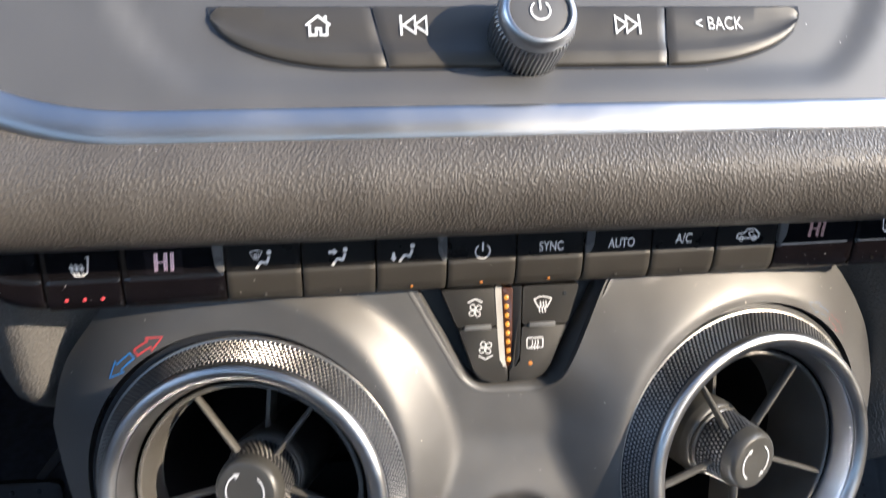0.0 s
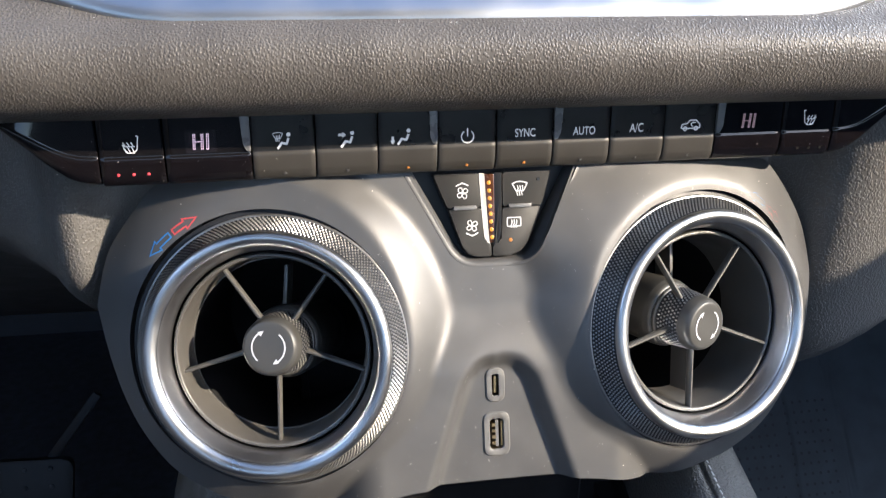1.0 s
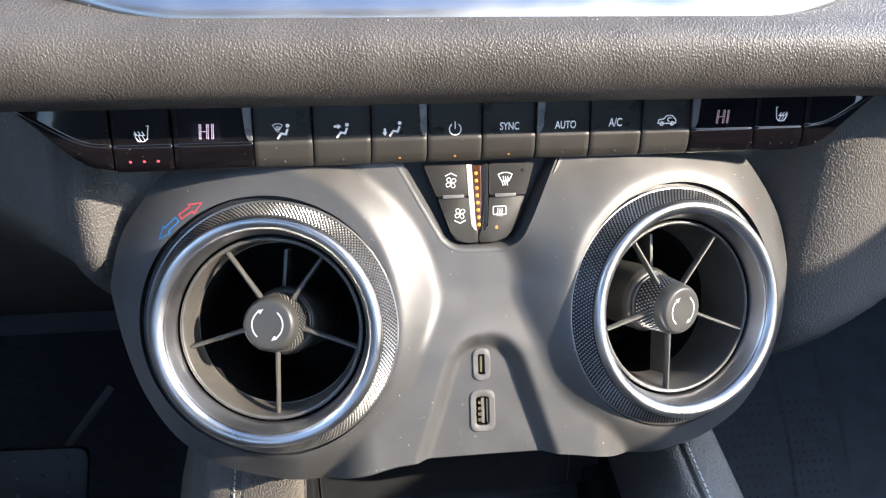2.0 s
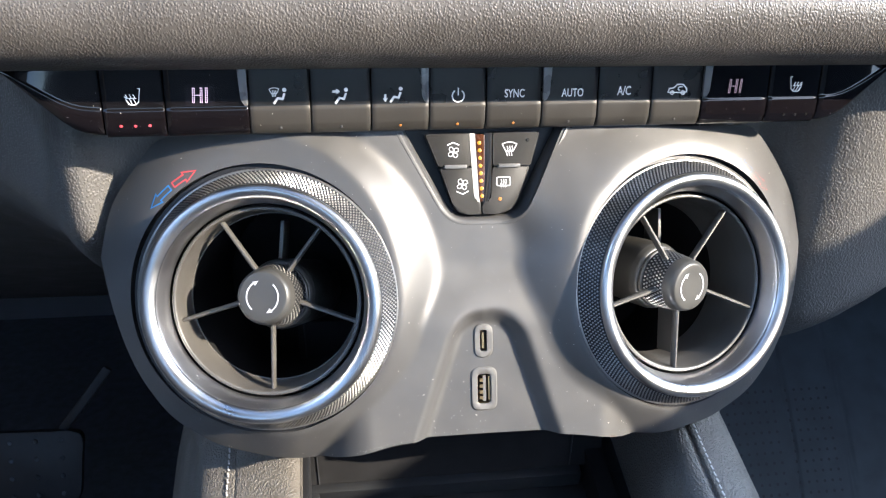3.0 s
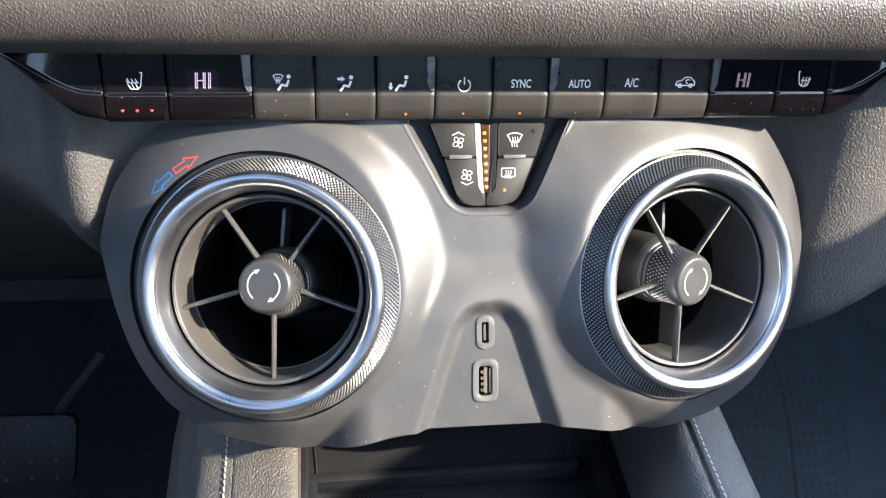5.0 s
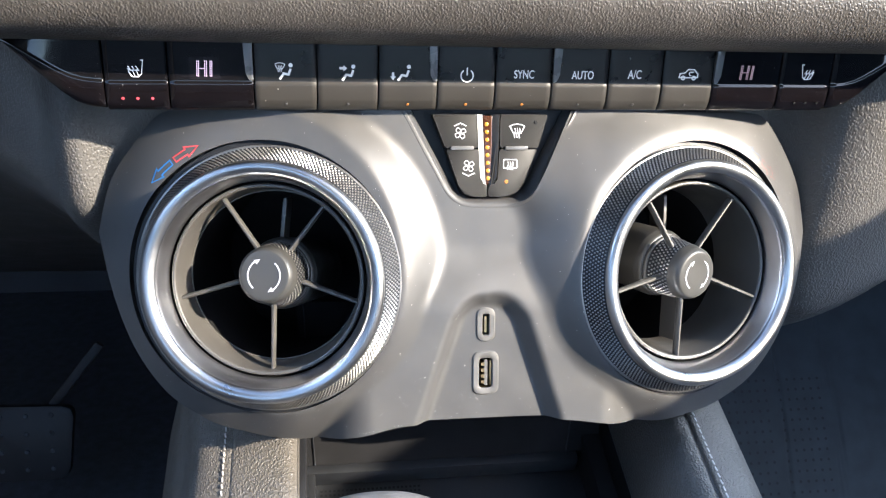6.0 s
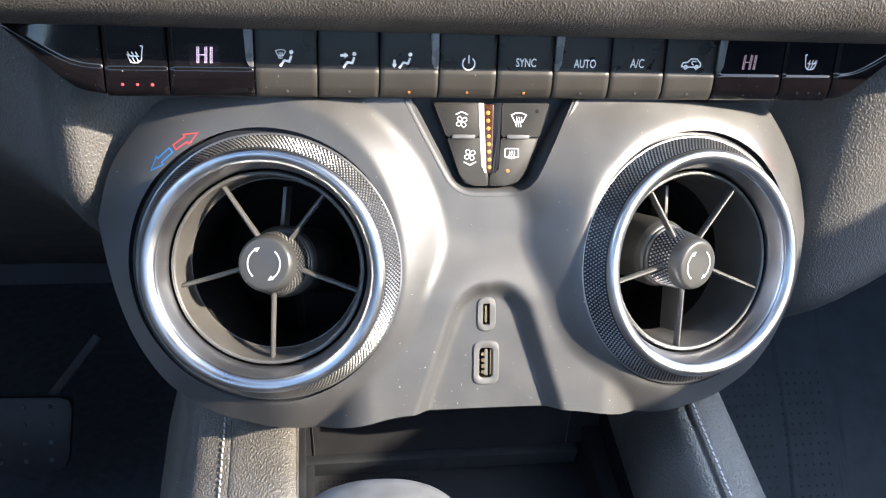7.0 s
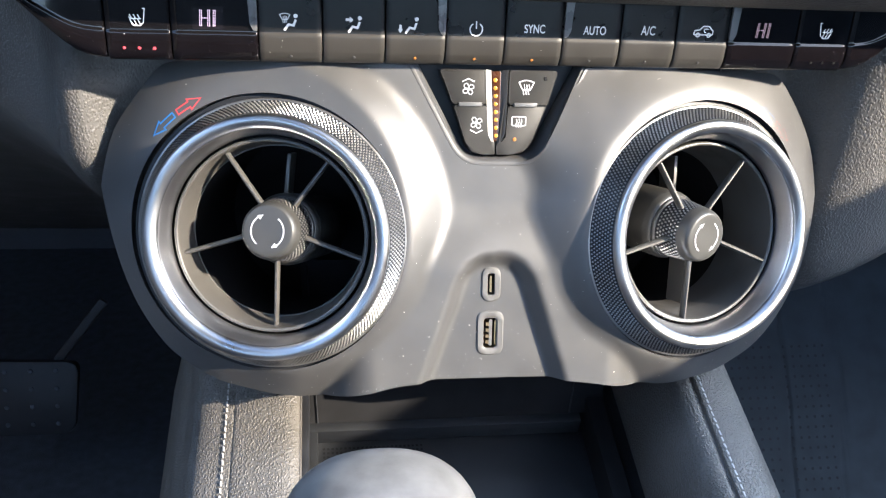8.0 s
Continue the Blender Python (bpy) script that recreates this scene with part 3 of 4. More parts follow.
for x, sg in ((EDGE[3], -1), (EDGE[6], -1), (EDGE[8], 1), (EDGE[11], 1)):
    m = face(x, 0.8705)
    pts = rounded([(0.0002 * sg, -0.0085), (0.0002 * sg, 0.0095), (0.0040 * sg, 0.0095), (0.0030 * sg, -0.0058), (0.0016 * sg, -0.0085)], 0.0008, 3)
    part("divider", placed(prism(pts if sg < 0 else pts[::-1], -0.001, 0.0006, 0.0003), m), FIN, strip, "small grey wedge between buttons")
carrier = box(-0.150, 0.147, 0.006, 0.03, 0.851, 0.880)
part("carrier", carrier, DARK, strip, "black carrier behind the buttons")
# the whole strip stands slightly askew, its driver's end nearer
strip.matrix_basis = Matrix.Translation((0, 0.0095, 0.862)) @ Matrix.Rotation(radians(1.05), 4, "Z")

# ---- centre bezel ----
FO, FU, FN = Vector((-0.0015, -0.01745, 0.787)), Vector((0, 0.334, 0.943)).normalized(), Vector((0, -0.943, 0.334)).normalized()
FM = basis(FO, (1, 0, 0), FU)
bezel = thing("centre_fascia", FM, "dusty satin graphite fascia round two air vents", "fascia")
# vents: middle of the front ring (u, v, height over the bezel's plane) and outward turn
VENTS = [(-0.0920, -0.0024, 0.0110, -11.8), (0.0914, -0.0026, 0.0116, 13.2)]
SINK, HOLE = 0.0112, 0.0560


def outline(u):
    """The bezel's lower and upper edge at u."""
    if u < 0:
        low = [(-0.1612, 0.0150), (-0.1592, 0.0050), (-0.1559, -0.0093), (-0.1475, -0.0339), (-0.1344, -0.0544), (-0.1144, -0.0673), (-0.0914, -0.0722), (-0.0722, -0.0727), (-0.0531, -0.0682), (-0.0389, -0.0645), (-0.028, -0.0642), (0.0, -0.0642)]
        high = [(-0.1612, 0.0150), (-0.1605, 0.0218), (-0.1565, 0.0363), (-0.1492, 0.0458), (-0.1333, 0.0655), (0.0, 0.0655)]
    else:
        low = [(0.1650, 0.0100), (0.1584, -0.0196), (0.1452, -0.0460), (0.1341, -0.0595), (0.1099, -0.0706), (0.0819, -0.0729), (0.0586, -0.0690), (0.0400, -0.0658), (0.028, -0.0645), (0.0, -0.0642)]
        high = [(0.1650, 0.0100), (0.1610, 0.0297), (0.1487, 0.0465), (0.1352, 0.0624), (0.1310, 0.0655), (0.0, 0.0655)]
    a = abs(u)
    vals = []
    for line in (low, high):
        xs, ys = [abs(p[0]) for p in line][::-1], [p[1] for p in line][::-1]
        vals.append(float(np.interp(a, xs, ys)))
    return vals


def vent_height(u, v, k):
    uc, vc, hc, yaw = VENTS[k]
    sg = 1 if k else -1
    t = math.tan(radians(abs(yaw)))
    p, q = (u - uc) / math.cos(radians(yaw)), v - vc
    h = hc - SINK / math.cos(radians(yaw)) - sg * t * (u - uc)
    out = sg * p
    near = smooth01((0.015 - out) / 0.03)
    r = math.hypot(p, q if q < 0 else q * (0.74 + 0.10 * near))
    # a soft dome outward; towards the middle a flat band round the hole, then a firm shoulder
    d, e = max(0.0, r - 0.0435), max(0.0, r - 0.0562)
    drop = (1 - near) * 1.1 * d * d / (d + 0.030) + near * 0.95 * e * e / (e + 0.0042)
    if k:
        # the band goes on over the top of this vent, before a gentler slope
        g = max(0.0, math.hypot(p, q) - 0.0585)
        top = smooth01((q - 0.015) / 0.030) * smooth01((0.045 - out) / 0.030)
        drop += top * (0.50 * g * g / (g + 0.0025) - drop)
    h -= drop
    return h, math.hypot(p, q)


def valley(u, v):
    half = 0.0085 + 0.0160 * max(0.0, min(1.0, (-0.0165 - v) / 0.048))
    dx, dy = abs(u - 0.0002) - half + 0.006, v + 0.0165 + 0.006
    d = math.hypot(max(dx, 0.0), max(dy, 0.0)) - 0.006 + min(max(dx, dy), 0.0)
    wall = smooth01(d / (0.0085 if u > 0 else 0.0078))
    rise = 0.0060 * smooth01((0.012 - v) / 0.030)
    return rise * wall - 30.0 * max(0.0, abs(u) - 0.048) ** 2


def soft_max(a, b, k):
    d = max(0.0, k - abs(a - b))
    return max(a, b) + d * d / (4 * k)


def bezel_height(u, v):
    return soft_max(valley(u, v), max(vent_height(u, v, 0)[0], vent_height(u, v, 1)[0]), 0.0022)


TRAP = rounded([(-0.0345, 0.0700), (-0.0135, 0.0272), (0.0165, 0.0272), (0.0375, 0.0700)], [0, 0.008, 0.008, 0], 6)


def inside(u, v, poly):
    c = False
    n = len(poly)
    for i in range(n):
        (x1, y1), (x2, y2) = poly[i], poly[(i + 1) % n]
        if (y1 > v) != (y2 > v) and u < (x2 - x1) * (v - y1) / (y2 - y1) + x1:
            c = not c
    return c


bm = bmesh.new()
NU, NV = 300, 124
us = [0.5 * (-0.1612 + 0.1650) + 0.5 * (0.1612 + 0.1650) * (0.72 * s + 0.28 * math.sin(s * math.pi / 2)) for s in [-1 + 2 * i / NU for i in range(NU + 1)]]
us[0], us[-1] = -0.16119, 0.16499
edges_lo, edges_hi = np.array([outline(u) for u in us]).T
soft = np.exp(-0.5 * (np.arange(-9, 10) / 4.0) ** 2)
soft /= soft.sum()
for line in (edges_lo, edges_hi):
    padded = np.concatenate([2 * line[0] - line[9:0:-1], line, 2 * line[-1] - line[-2:-11:-1]])
    line[:] = np.convolve(padded, soft, "valid")
cols = []
for u, lo, hi in zip(us, edges_lo, edges_hi):
    cols.append([(u, float(lo + (hi - lo) * j / NV)) for j in range(NV + 1)])


def clear(p):
    """How far a point lies outside the two vent holes and the button pocket."""
    best = 1.0
    for (x1, y1), (x2, y2) in zip(TRAP, TRAP[1:] + TRAP[:1]):
        ex, ey = x2 - x1, y2 - y1
        t = max(0.0, min(1.0, ((p[0] - x1) * ex + (p[1] - y1) * ey) / (ex * ex + ey * ey + 1e-18)))
        best = min(best, math.hypot(p[0] - x1 - t * ex, p[1] - y1 - t * ey))
    if inside(p[0], p[1], TRAP):
        best = -best
    for cv, hw, hh in ((-0.0446, 0.0036, 0.0073), (-0.0237, 0.0021, 0.0052)):
        best = min(best, max(abs(p[0] + 0.0005) - hw, abs(p[1] - cv) - hh))
    return min(best, min(vent_height(p[0], p[1], 0)[1], vent_height(p[0], p[1], 1)[1]) - HOLE)


made = {}


def vertex(p):
    key = (round(p[0] * 1e6), round(p[1] * 1e6))
    if key not in made:
        made[key] = bm.verts.new((p[0], p[1], bezel_height(p[0], p[1])))
    return made[key]


def rim_point(p, q):
    """Where the edge from p to q meets a hole's rim."""
    a, b = (p, q) if p < q else (q, p)
    fa = clear(a)
    for _ in range(18):
        m = ((a[0] + b[0]) / 2, (a[1] + b[1]) / 2)
        fm = clear(m)
        if (fm > 0) == (fa > 0):
            a, fa = m, fm
        else:
            b = m
    return a


for ca, cb in zip(cols, cols[1:]):
    for j in range(NV):
        quad = [ca[j], cb[j], cb[j + 1], ca[j + 1]]
        f = [clear(p) for p in quad]
        if max(f) <= 0:
            continue
        loop = quad
        if min(f) < 0:
            loop = []
            for k in range(4):
                p, q = quad[k], quad[(k + 1) % 4]
                if f[k] > 0:
                    loop.append(p)
                if (f[k] > 0) != (f[(k + 1) % 4] > 0):
                    loop.append(rim_point(p, q))
        vs = []
        for p in loop:
            w = vertex(p)
            if w not in vs:
                vs.append(w)
        if len(vs) > 2:
            try:
                bm.faces.new(vs)
            except ValueError:
                pass
bmesh.ops.remove_doubles(bm, verts=bm.verts, dist=0.00003)
bmesh.ops.delete(bm, geom=[v for v in bm.verts if not v.link_faces], context="VERTS")
edge = [e for e in bm.edges if e.is_boundary]
ring = bmesh.ops.extrude_edge_only(bm, edges=edge)["geom"]
bmesh.ops.translate(bm, verts=[g for g in ring if isinstance(g, bmesh.types.BMVert)], vec=(0, 0, -0.010))
part("shell", bm, SATIN, bezel, local=True)

# lip and floor of the pocket for the fan buttons
lip = []
path = rounded([(-0.0350, 0.0665), (-0.0137, 0.0270), (0.0166, 0.0270), (0.0372, 0.0665)], [0, 0.0085, 0.0085, 0], 10)
path = [path[0]] + path[6:-6] + [path[-1]]
for i, p in enumerate(path):
    a, b = Vector(path[max(0, i - 1)]), Vector(path[min(len(path) - 1, i + 1)])
    t = (b - a).normalized()
    n = Vector((-t.y, t.x))
    q = Vector(p)
    lip.append([(*(q + n * d), bezel_height(p[0], p[1]) * (1 if d < 0.0001 else 0) + h) for d, h in ((-0.0016, -0.0004), (-0.0011, 0.0001), (0.0, 0.0002), (0.0008, -0.0003), (0.0027, -0.0030), (0.0029, -0.0075))])
part("pocket_lip", grid(lip), SATIN, bezel, "satin graphite lip of the button pocket", local=True)
part("pocket_floor", prism([(-0.040, 0.068), (-0.016, 0.026), (0.019, 0.026), (0.043, 0.068)], -0.0095, -0.0075), DARK, bezel, "black pocket floor", local=True, smooth=False)
FAN = [
    ("fan_up_button", [(-0.0232, 0.0640), (-0.0178, 0.0503), (-0.0042, 0.0503), (-0.0048, 0.0640)], 0.0008, lambda: sign_fan(0.0060, True), (-0.0116, 0.0570), "black fan button with a white sign"),
    ("fan_down_button", [(-0.0174, 0.0498), (-0.0108, 0.0302), (-0.0003, 0.0302), (-0.0003, 0.0352), (-0.0030, 0.0360), (-0.0040, 0.0498)], [0.0008, 0.006, 0.0006, 0.0008, 0.001, 0.0008], lambda: sign_fan(0.0060, False), (-0.0081, 0.0422), "black fan button with a white sign"),
    ("front_defrost_button", [(0.0052, 0.0640), (0.0050, 0.0503), (0.0212, 0.0503), (0.0252, 0.0640)], 0.0008, lambda: scaled(sign_fan_glass(), 0.0062), (0.0122, 0.0572), "black windscreen defrost button with a white sign"),
    ("rear_defrost_button", [(0.0003, 0.0302), (0.0128, 0.0302), (0.0208, 0.0498), (0.0049, 0.0498), (0.0040, 0.0360), (0.0003, 0.0346)], [0.0006, 0.006, 0.0008, 0.0008, 0.001, 0.0008], lambda: sign_rear(0.0055), (0.0094, 0.0432), "black rear window button with a white sign"),
]
for nm, pts, rad, sign, at, lab in FAN:
    b = part(nm, prism(rounded(pts, rad, 4), -0.0065, 0.0004, 0.0006), FAN_BUTTON, bezel, lab, local=True)
    part("sign", placed(sign(), Matrix.Translation((*at, 0.0004))), WHITE, b, "white print", local=True)
    if nm == "rear_defrost_button":
        part("indicator", placed(capped(lathe([(0.0008, 0), (0.0006, 0.0003)], 12)), Matrix.Translation((0.0078, 0.0364, 0.0004))), AMBER_DIM, b, "lit amber light", local=True)
    if nm == "front_defrost_button":
        part("indicator", placed(capped(lathe([(0.0008, 0), (0.0006, 0.0003)], 12)), Matrix.Translation((0.0200, 0.0608, 0.0004))), SENSOR, b, "unlit light", local=True)
for x in (-0.0108, 0.0119):
    part("ridge", placed(box(-0.0047, 0.0047, -0.0008, 0.0008, -0.002, 0.0013, 0.0003), Matrix.Translation((x, 0.0503, 0))), RIDGE, bezel, "small grey ridge between buttons", local=True)
# the light bar lies in a trough with a slope on either side
fan_light = part("fan_light", prism(rounded([(-0.0020, 0.0635), (-0.0006, 0.0354), (0.0016, 0.0354), (0.0020, 0.0635)], 0.0006, 3), -0.006, -0.0009, 0.0003), AMBER_DARK, bezel, "dark amber light bar", local=True)
for k in range(8):
    f = k / 7
    part("lamp", placed(capped(lathe([(0.00085, 0), (0.0007, 0.0004), (0.0003, 0.0006)], 12)), Matrix.Translation((-0.0004 + 0.0008 * f, 0.0600 - 0.0222 * f, -0.0009))), AMBER, fan_light, "lit amber light", local=True)
for top, foot in (((-0.0048, -0.0034, -0.0012), (-0.0020, -0.0006, -0.0002)), ((0.0050, 0.0040, 0.0018), (0.0020, 0.0016, 0.0002))):
    rows = []
    for k in range(9):
        f = k / 8
        y = 0.0640 - 0.0288 * f - (0.0010 if k == 8 else 0)
        e = max(0.0, f - 0.85) / 0.15
        xa = top[0] + (top[1] - top[0]) * f + (top[2] - top[1]) * e * e
        xb = foot[0] + (foot[1] - foot[0]) * f + (foot[2] - foot[1]) * e * e
        rows.append([(xa, y, -0.006), (xa, y, -0.0001), (xa * 0.94 + xb * 0.06, y, 0.0003), (xa * 0.8 + xb * 0.2, y, 0.0002), (xa * 0.3 + xb * 0.7, y, -0.0007), (xb, y, -0.0012), (xb, y, -0.006)])
    # one plastic: left slope pale as if sunlit, right slope dark as if shaded
    part("fan_light_rim", capped(grid(rows)), SUNLIT_RIM if top[0] < 0 else BUTTON, bezel, "sloping rim of the light bar, sun or shade in its colour", local=True)


# sockets
def socket(name, cu, cv, w, h, ow, oh, r, lab):
    o = rounded([(-w / 2, -h / 2), (w / 2, -h / 2), (w / 2, h / 2), (-w / 2, h / 2)], r, 7)
    i = rounded([(-ow / 2, -oh / 2), (ow / 2, -oh / 2), (ow / 2, oh / 2), (-ow / 2, oh / 2)], min(r, ow / 2) * 0.6, 7)
    rows = []
    for a, b, z in ((0, 0.0003, -0.0005), (0, 0.0, 0.0004), (0.0, -0.0004, 0.0007)):
        rows.append([(x * (1 + 2 * b / w), y * (1 + 2 * b / h), z) for x, y in o])
    rows += [[(x * 1.14, y * 1.07, 0.0006) for x, y in i], [(x, y, 0.0002) for x, y in i], [(x, y, -0.0006) for x, y in i]]
    m = Matrix.Translation((cu, cv, 0))
    s = part(name, placed(grid(rows, True), m), PORT, bezel, lab, local=True)
    part("shroud", placed(grid([[(x, y, z) for x, y in i] for z in (-0.0005, -0.009)], True), m), GOLD, s, "dull brass shroud", local=True)
    part("recess", placed(prism([(x * 0.99, y * 0.99) for x, y in i], -0.0088, -0.0070), m), SENSOR, s, "black inside of the socket", local=True)
    return s, m


usb_a, ma = socket("usb_socket", -0.0005, -0.0446, 0.0112, 0.0187, 0.0056, 0.0130, 0.0038, "grey rimmed USB socket")
part("tongue", placed(box(-0.0003, 0.0010, -0.0056, 0.0056, -0.0075, -0.0006), ma), PORT, usb_a, "grey plastic tongue", local=True)
for k in range(4):
    part("contact", placed(box(-0.0018, -0.0004, -0.0048 + 0.0026 * k, -0.0034 + 0.0026 * k, -0.0070, -0.0003), ma), GOLD, usb_a, "brass contact", local=True)
part("spring", placed(box(0.0019, 0.0025, -0.0052, 0.0052, -0.0070, -0.0002), ma), GOLD, usb_a, "brass spring", local=True)
usb_c, mc = socket("usb_socket", -0.0005, -0.0237, 0.0080, 0.0145, 0.0028, 0.0090, 0.0039, "grey rimmed small USB socket")
part("tongue", placed(box(-0.0005, 0.0005, -0.0035, 0.0035, -0.0075, -0.0004), mc), GOLD, usb_c, "brass tongue", local=True)

# ---- air vents ----
TILT = math.degrees(math.asin(FN.z))


def vent_frame(k):
    uc, vc, hc, yaw = VENTS[k]
    o = FM @ Vector((uc, vc, hc))
    a, t = radians(yaw), radians(TILT)
    ax = Vector((math.sin(a) * math.cos(t), -math.cos(a) * math.cos(t), math.sin(t)))
    right = Vector((0, 0, 1)).cross(ax)
    return basis(o, right, ax.cross(right))


def knurled(r0, z0, r1, z1, count, rows, proud):
    """A turned band of interlocking small pyramids with blunt tips."""
    bm = lathe([(r0, z0), (r1, z1)], count)
    step = 1.0 / (rows + 1)

    def pt(f, b, d=0.0):
        r = r0 + (r1 - r0) * f + d
        return bm.verts.new((r * math.cos(b), r * math.sin(b), z0 + (z1 - z0) * f))

    for i in range(rows):
        fm = (i + 1) * step
        for k in range(count):
            a, da = 2 * math.pi * (k + 0.5 * (i % 2)) / count, math.pi / count
            ways = ((0.0, -0.60), (-0.46, 0.0), (0.0, 0.60), (0.46, 0.0))
            low = [pt(fm + e * step, a + w * da) for e, w in ways]
            top = [pt(fm + 0.42 * e * step, a + 0.42 * w * da, proud) for e, w in ways]
            for q in range(4):
                bm.faces.new((low[q], low[(q + 1) % 4], top[(q + 1) % 4], top[q]))
            bm.faces.new(top)
    return bm


def air_vent(k, base, vane, aim, swivel, root, depth, tube):
    """aim: where the middle of the hub's cap lies off the vent's axis; swivel: the hub's turn about the vent's own x and y, in degrees;
    root and depth: where the spokes meet and how far back they lie; tube: how far back the barrel reaches."""
    v = thing("air_vent", vent_frame(k), "round air vent with satin chrome ring and knurled collar", "air vent", "vents of the centre stack")
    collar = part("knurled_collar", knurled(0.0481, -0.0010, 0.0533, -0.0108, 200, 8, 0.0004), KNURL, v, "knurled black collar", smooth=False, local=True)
    # the band under the studs is dark: the grooves' shade as colour
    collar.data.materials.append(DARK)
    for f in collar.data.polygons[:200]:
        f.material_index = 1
    part("collar_edge", lathe(spline([(0.0532, -0.0104), (0.0539, -0.0106), (0.0541, -0.0112), (0.0537, -0.0117), (0.0531, -0.0118)], 3), 132), KNURL, v, "thin bright edge behind the knurling", local=True)
    part("collar_seat", lathe([(0.0531, -0.0115), (0.0534, -0.0130), (0.0562, -0.0135), (0.0564, -0.0180)], 132), DARK, v, "black groove behind the collar", local=True)
    part("chrome_ring", lathe(spline([(0.0480, -0.0020), (0.0482, -0.0004), (0.0476, 0.0010), (0.0460, 0.0018), (0.0442, 0.0014), (0.0430, 0.0004), (0.0425, -0.0004), (0.0424, -0.0010)], 5), 160), CHROME, v, "satin chrome ring", local=True)
    part("funnel", lathe(spline([(0.04255, -0.0008), (0.04215, -0.0016), (0.0414, -0.0040), (0.0407, -0.0064), (0.0402, -0.0084), (0.0400, -0.0100)], 4), 160), FUNNEL, v, "polished funnel inside the ring", local=True)
    part("gap", lathe([(0.0400, -0.0098), (0.0401, -0.0140), (0.0388, -0.0140)], 96), BLACK, v, "dark gap inside the funnel", local=True)
    part("inner_ring", lathe(spline([(0.0389, -0.0140), (0.0389, -0.0098), (0.0386, -0.0090), (0.0379, -0.0088), (0.0373, -0.0093), (0.0371, -0.0110)], 4), 120), BARREL, v, "black plastic ring inside the chrome", local=True)
    part("barrel", lathe(spline([(0.0371, -0.0108), (0.0368, -0.0140), (0.0364, -0.0185), (0.0359, -0.0235), (0.0353, -tube)], 5), 96), BARREL, v, "hollow black barrel", local=True)
    part("duct", lathe([(0.0353, -tube), (0.0400, -tube - 0.001), (0.0400, -0.0950), (0.0002, -0.0960)], 64), BLACK, v, "dark duct behind the barrel", local=True)
    turn = Matrix.Rotation(radians(swivel[0]), 4, "X") @ Matrix.Rotation(radians(swivel[1]), 4, "Y")
    front = Vector((0, 0, -0.0025))
    off = Matrix.Translation(Vector((*aim, -0.0025)) - turn @ front) @ turn
    for j in range(5):
        a = radians(base + 72 * j)
        along = root[0] * math.cos(a) + root[1] * math.sin(a)
        reach = -along + math.sqrt(along * along - root[0] ** 2 - root[1] ** 2 + 0.0372 ** 2)
        m = Matrix.Translation((*root, 0)) @ Matrix.Rotation(a, 4, "Z")
        rows = []
        for f in (0.0, 0.15, 0.5, 0.85, 1.0):
            x, thick = 0.0114 + (reach - 0.0114) * f, 0.00112 - 0.00020 * f
            rows.append([(x, thick * math.cos(q), depth + 0.0010 + 0.0020 * math.sin(q)) for q in [2 * math.pi * h / 10 for h in range(10)]])
        part("spoke", placed(capped(grid(rows, True)), m), BARREL, v, local=True)
    for d, z0, z1 in vane:
        m = Matrix.Rotation(radians(d), 4, "Z")
        part("vane", placed(box(0.0130, 0.0320, -0.0008, 0.0008, z0, z1, 0.0003), m), BARREL, v, "thin black vane behind the spokes", local=True)
    part("hub_base", placed(lathe(spline([(0.0142, -0.0700), (0.0150, -0.0300), (0.0148, -0.0240), (0.0140, -0.0218), (0.0126, -0.0212)], 4), 64), off), CAP, v, local=True)
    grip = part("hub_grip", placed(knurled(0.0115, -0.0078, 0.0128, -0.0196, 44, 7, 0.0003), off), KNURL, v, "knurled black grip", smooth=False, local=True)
    # shade between the grip's studs, again put into a dark band
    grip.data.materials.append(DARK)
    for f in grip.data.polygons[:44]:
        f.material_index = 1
    part("grip_ring", placed(lathe(spline([(0.0127, -0.0194), (0.0134, -0.0200), (0.0134, -0.0210), (0.0126, -0.0216)], 3), 64), off), BARREL, v, "thin smooth ring behind the grip", local=True)
    c = part("hub_cap", placed(capped(lathe(spline([(0.0113, -0.0090), (0.0118, -0.0082), (0.0117, -0.0074), (0.0114, -0.0056), (0.0110, -0.0042), (0.0103, -0.0031), (0.0094, -0.0026), (0.0060, -0.0025), (0.0010, -0.0025)], 4), 64)), off), CAP, v, "smooth dark grey cap", local=True)
    for half in (0, 180):
        b = [stroke(arc(0, 0, 0.0066, 124, 236, 16), 0.0006), blot([(-0.0049, 0.0055), (-0.0024, 0.0062), (-0.0035, 0.0040)])]
        part("arrow", placed(joined(b), off @ Matrix.Rotation(radians(half - 4), 4, "Z") @ Matrix.Translation((0, 0, -0.0024))), WHITE, c, "white curved arrow", local=True)
    return v


vent_l = air_vent(0, 56, [(88, -0.040, -0.029)], (0.0002, 0.0030), (-5, -5.5), (0.0016, 0.0032), -0.0150, 0.0240)
vent_r = air_vent(1, 46, [(85, -0.040, -0.029), (263, -0.028, -0.0155)], (-0.0021, -0.0004), (8, 9), (-0.0032, 0.0018), -0.0118, 0.0380)



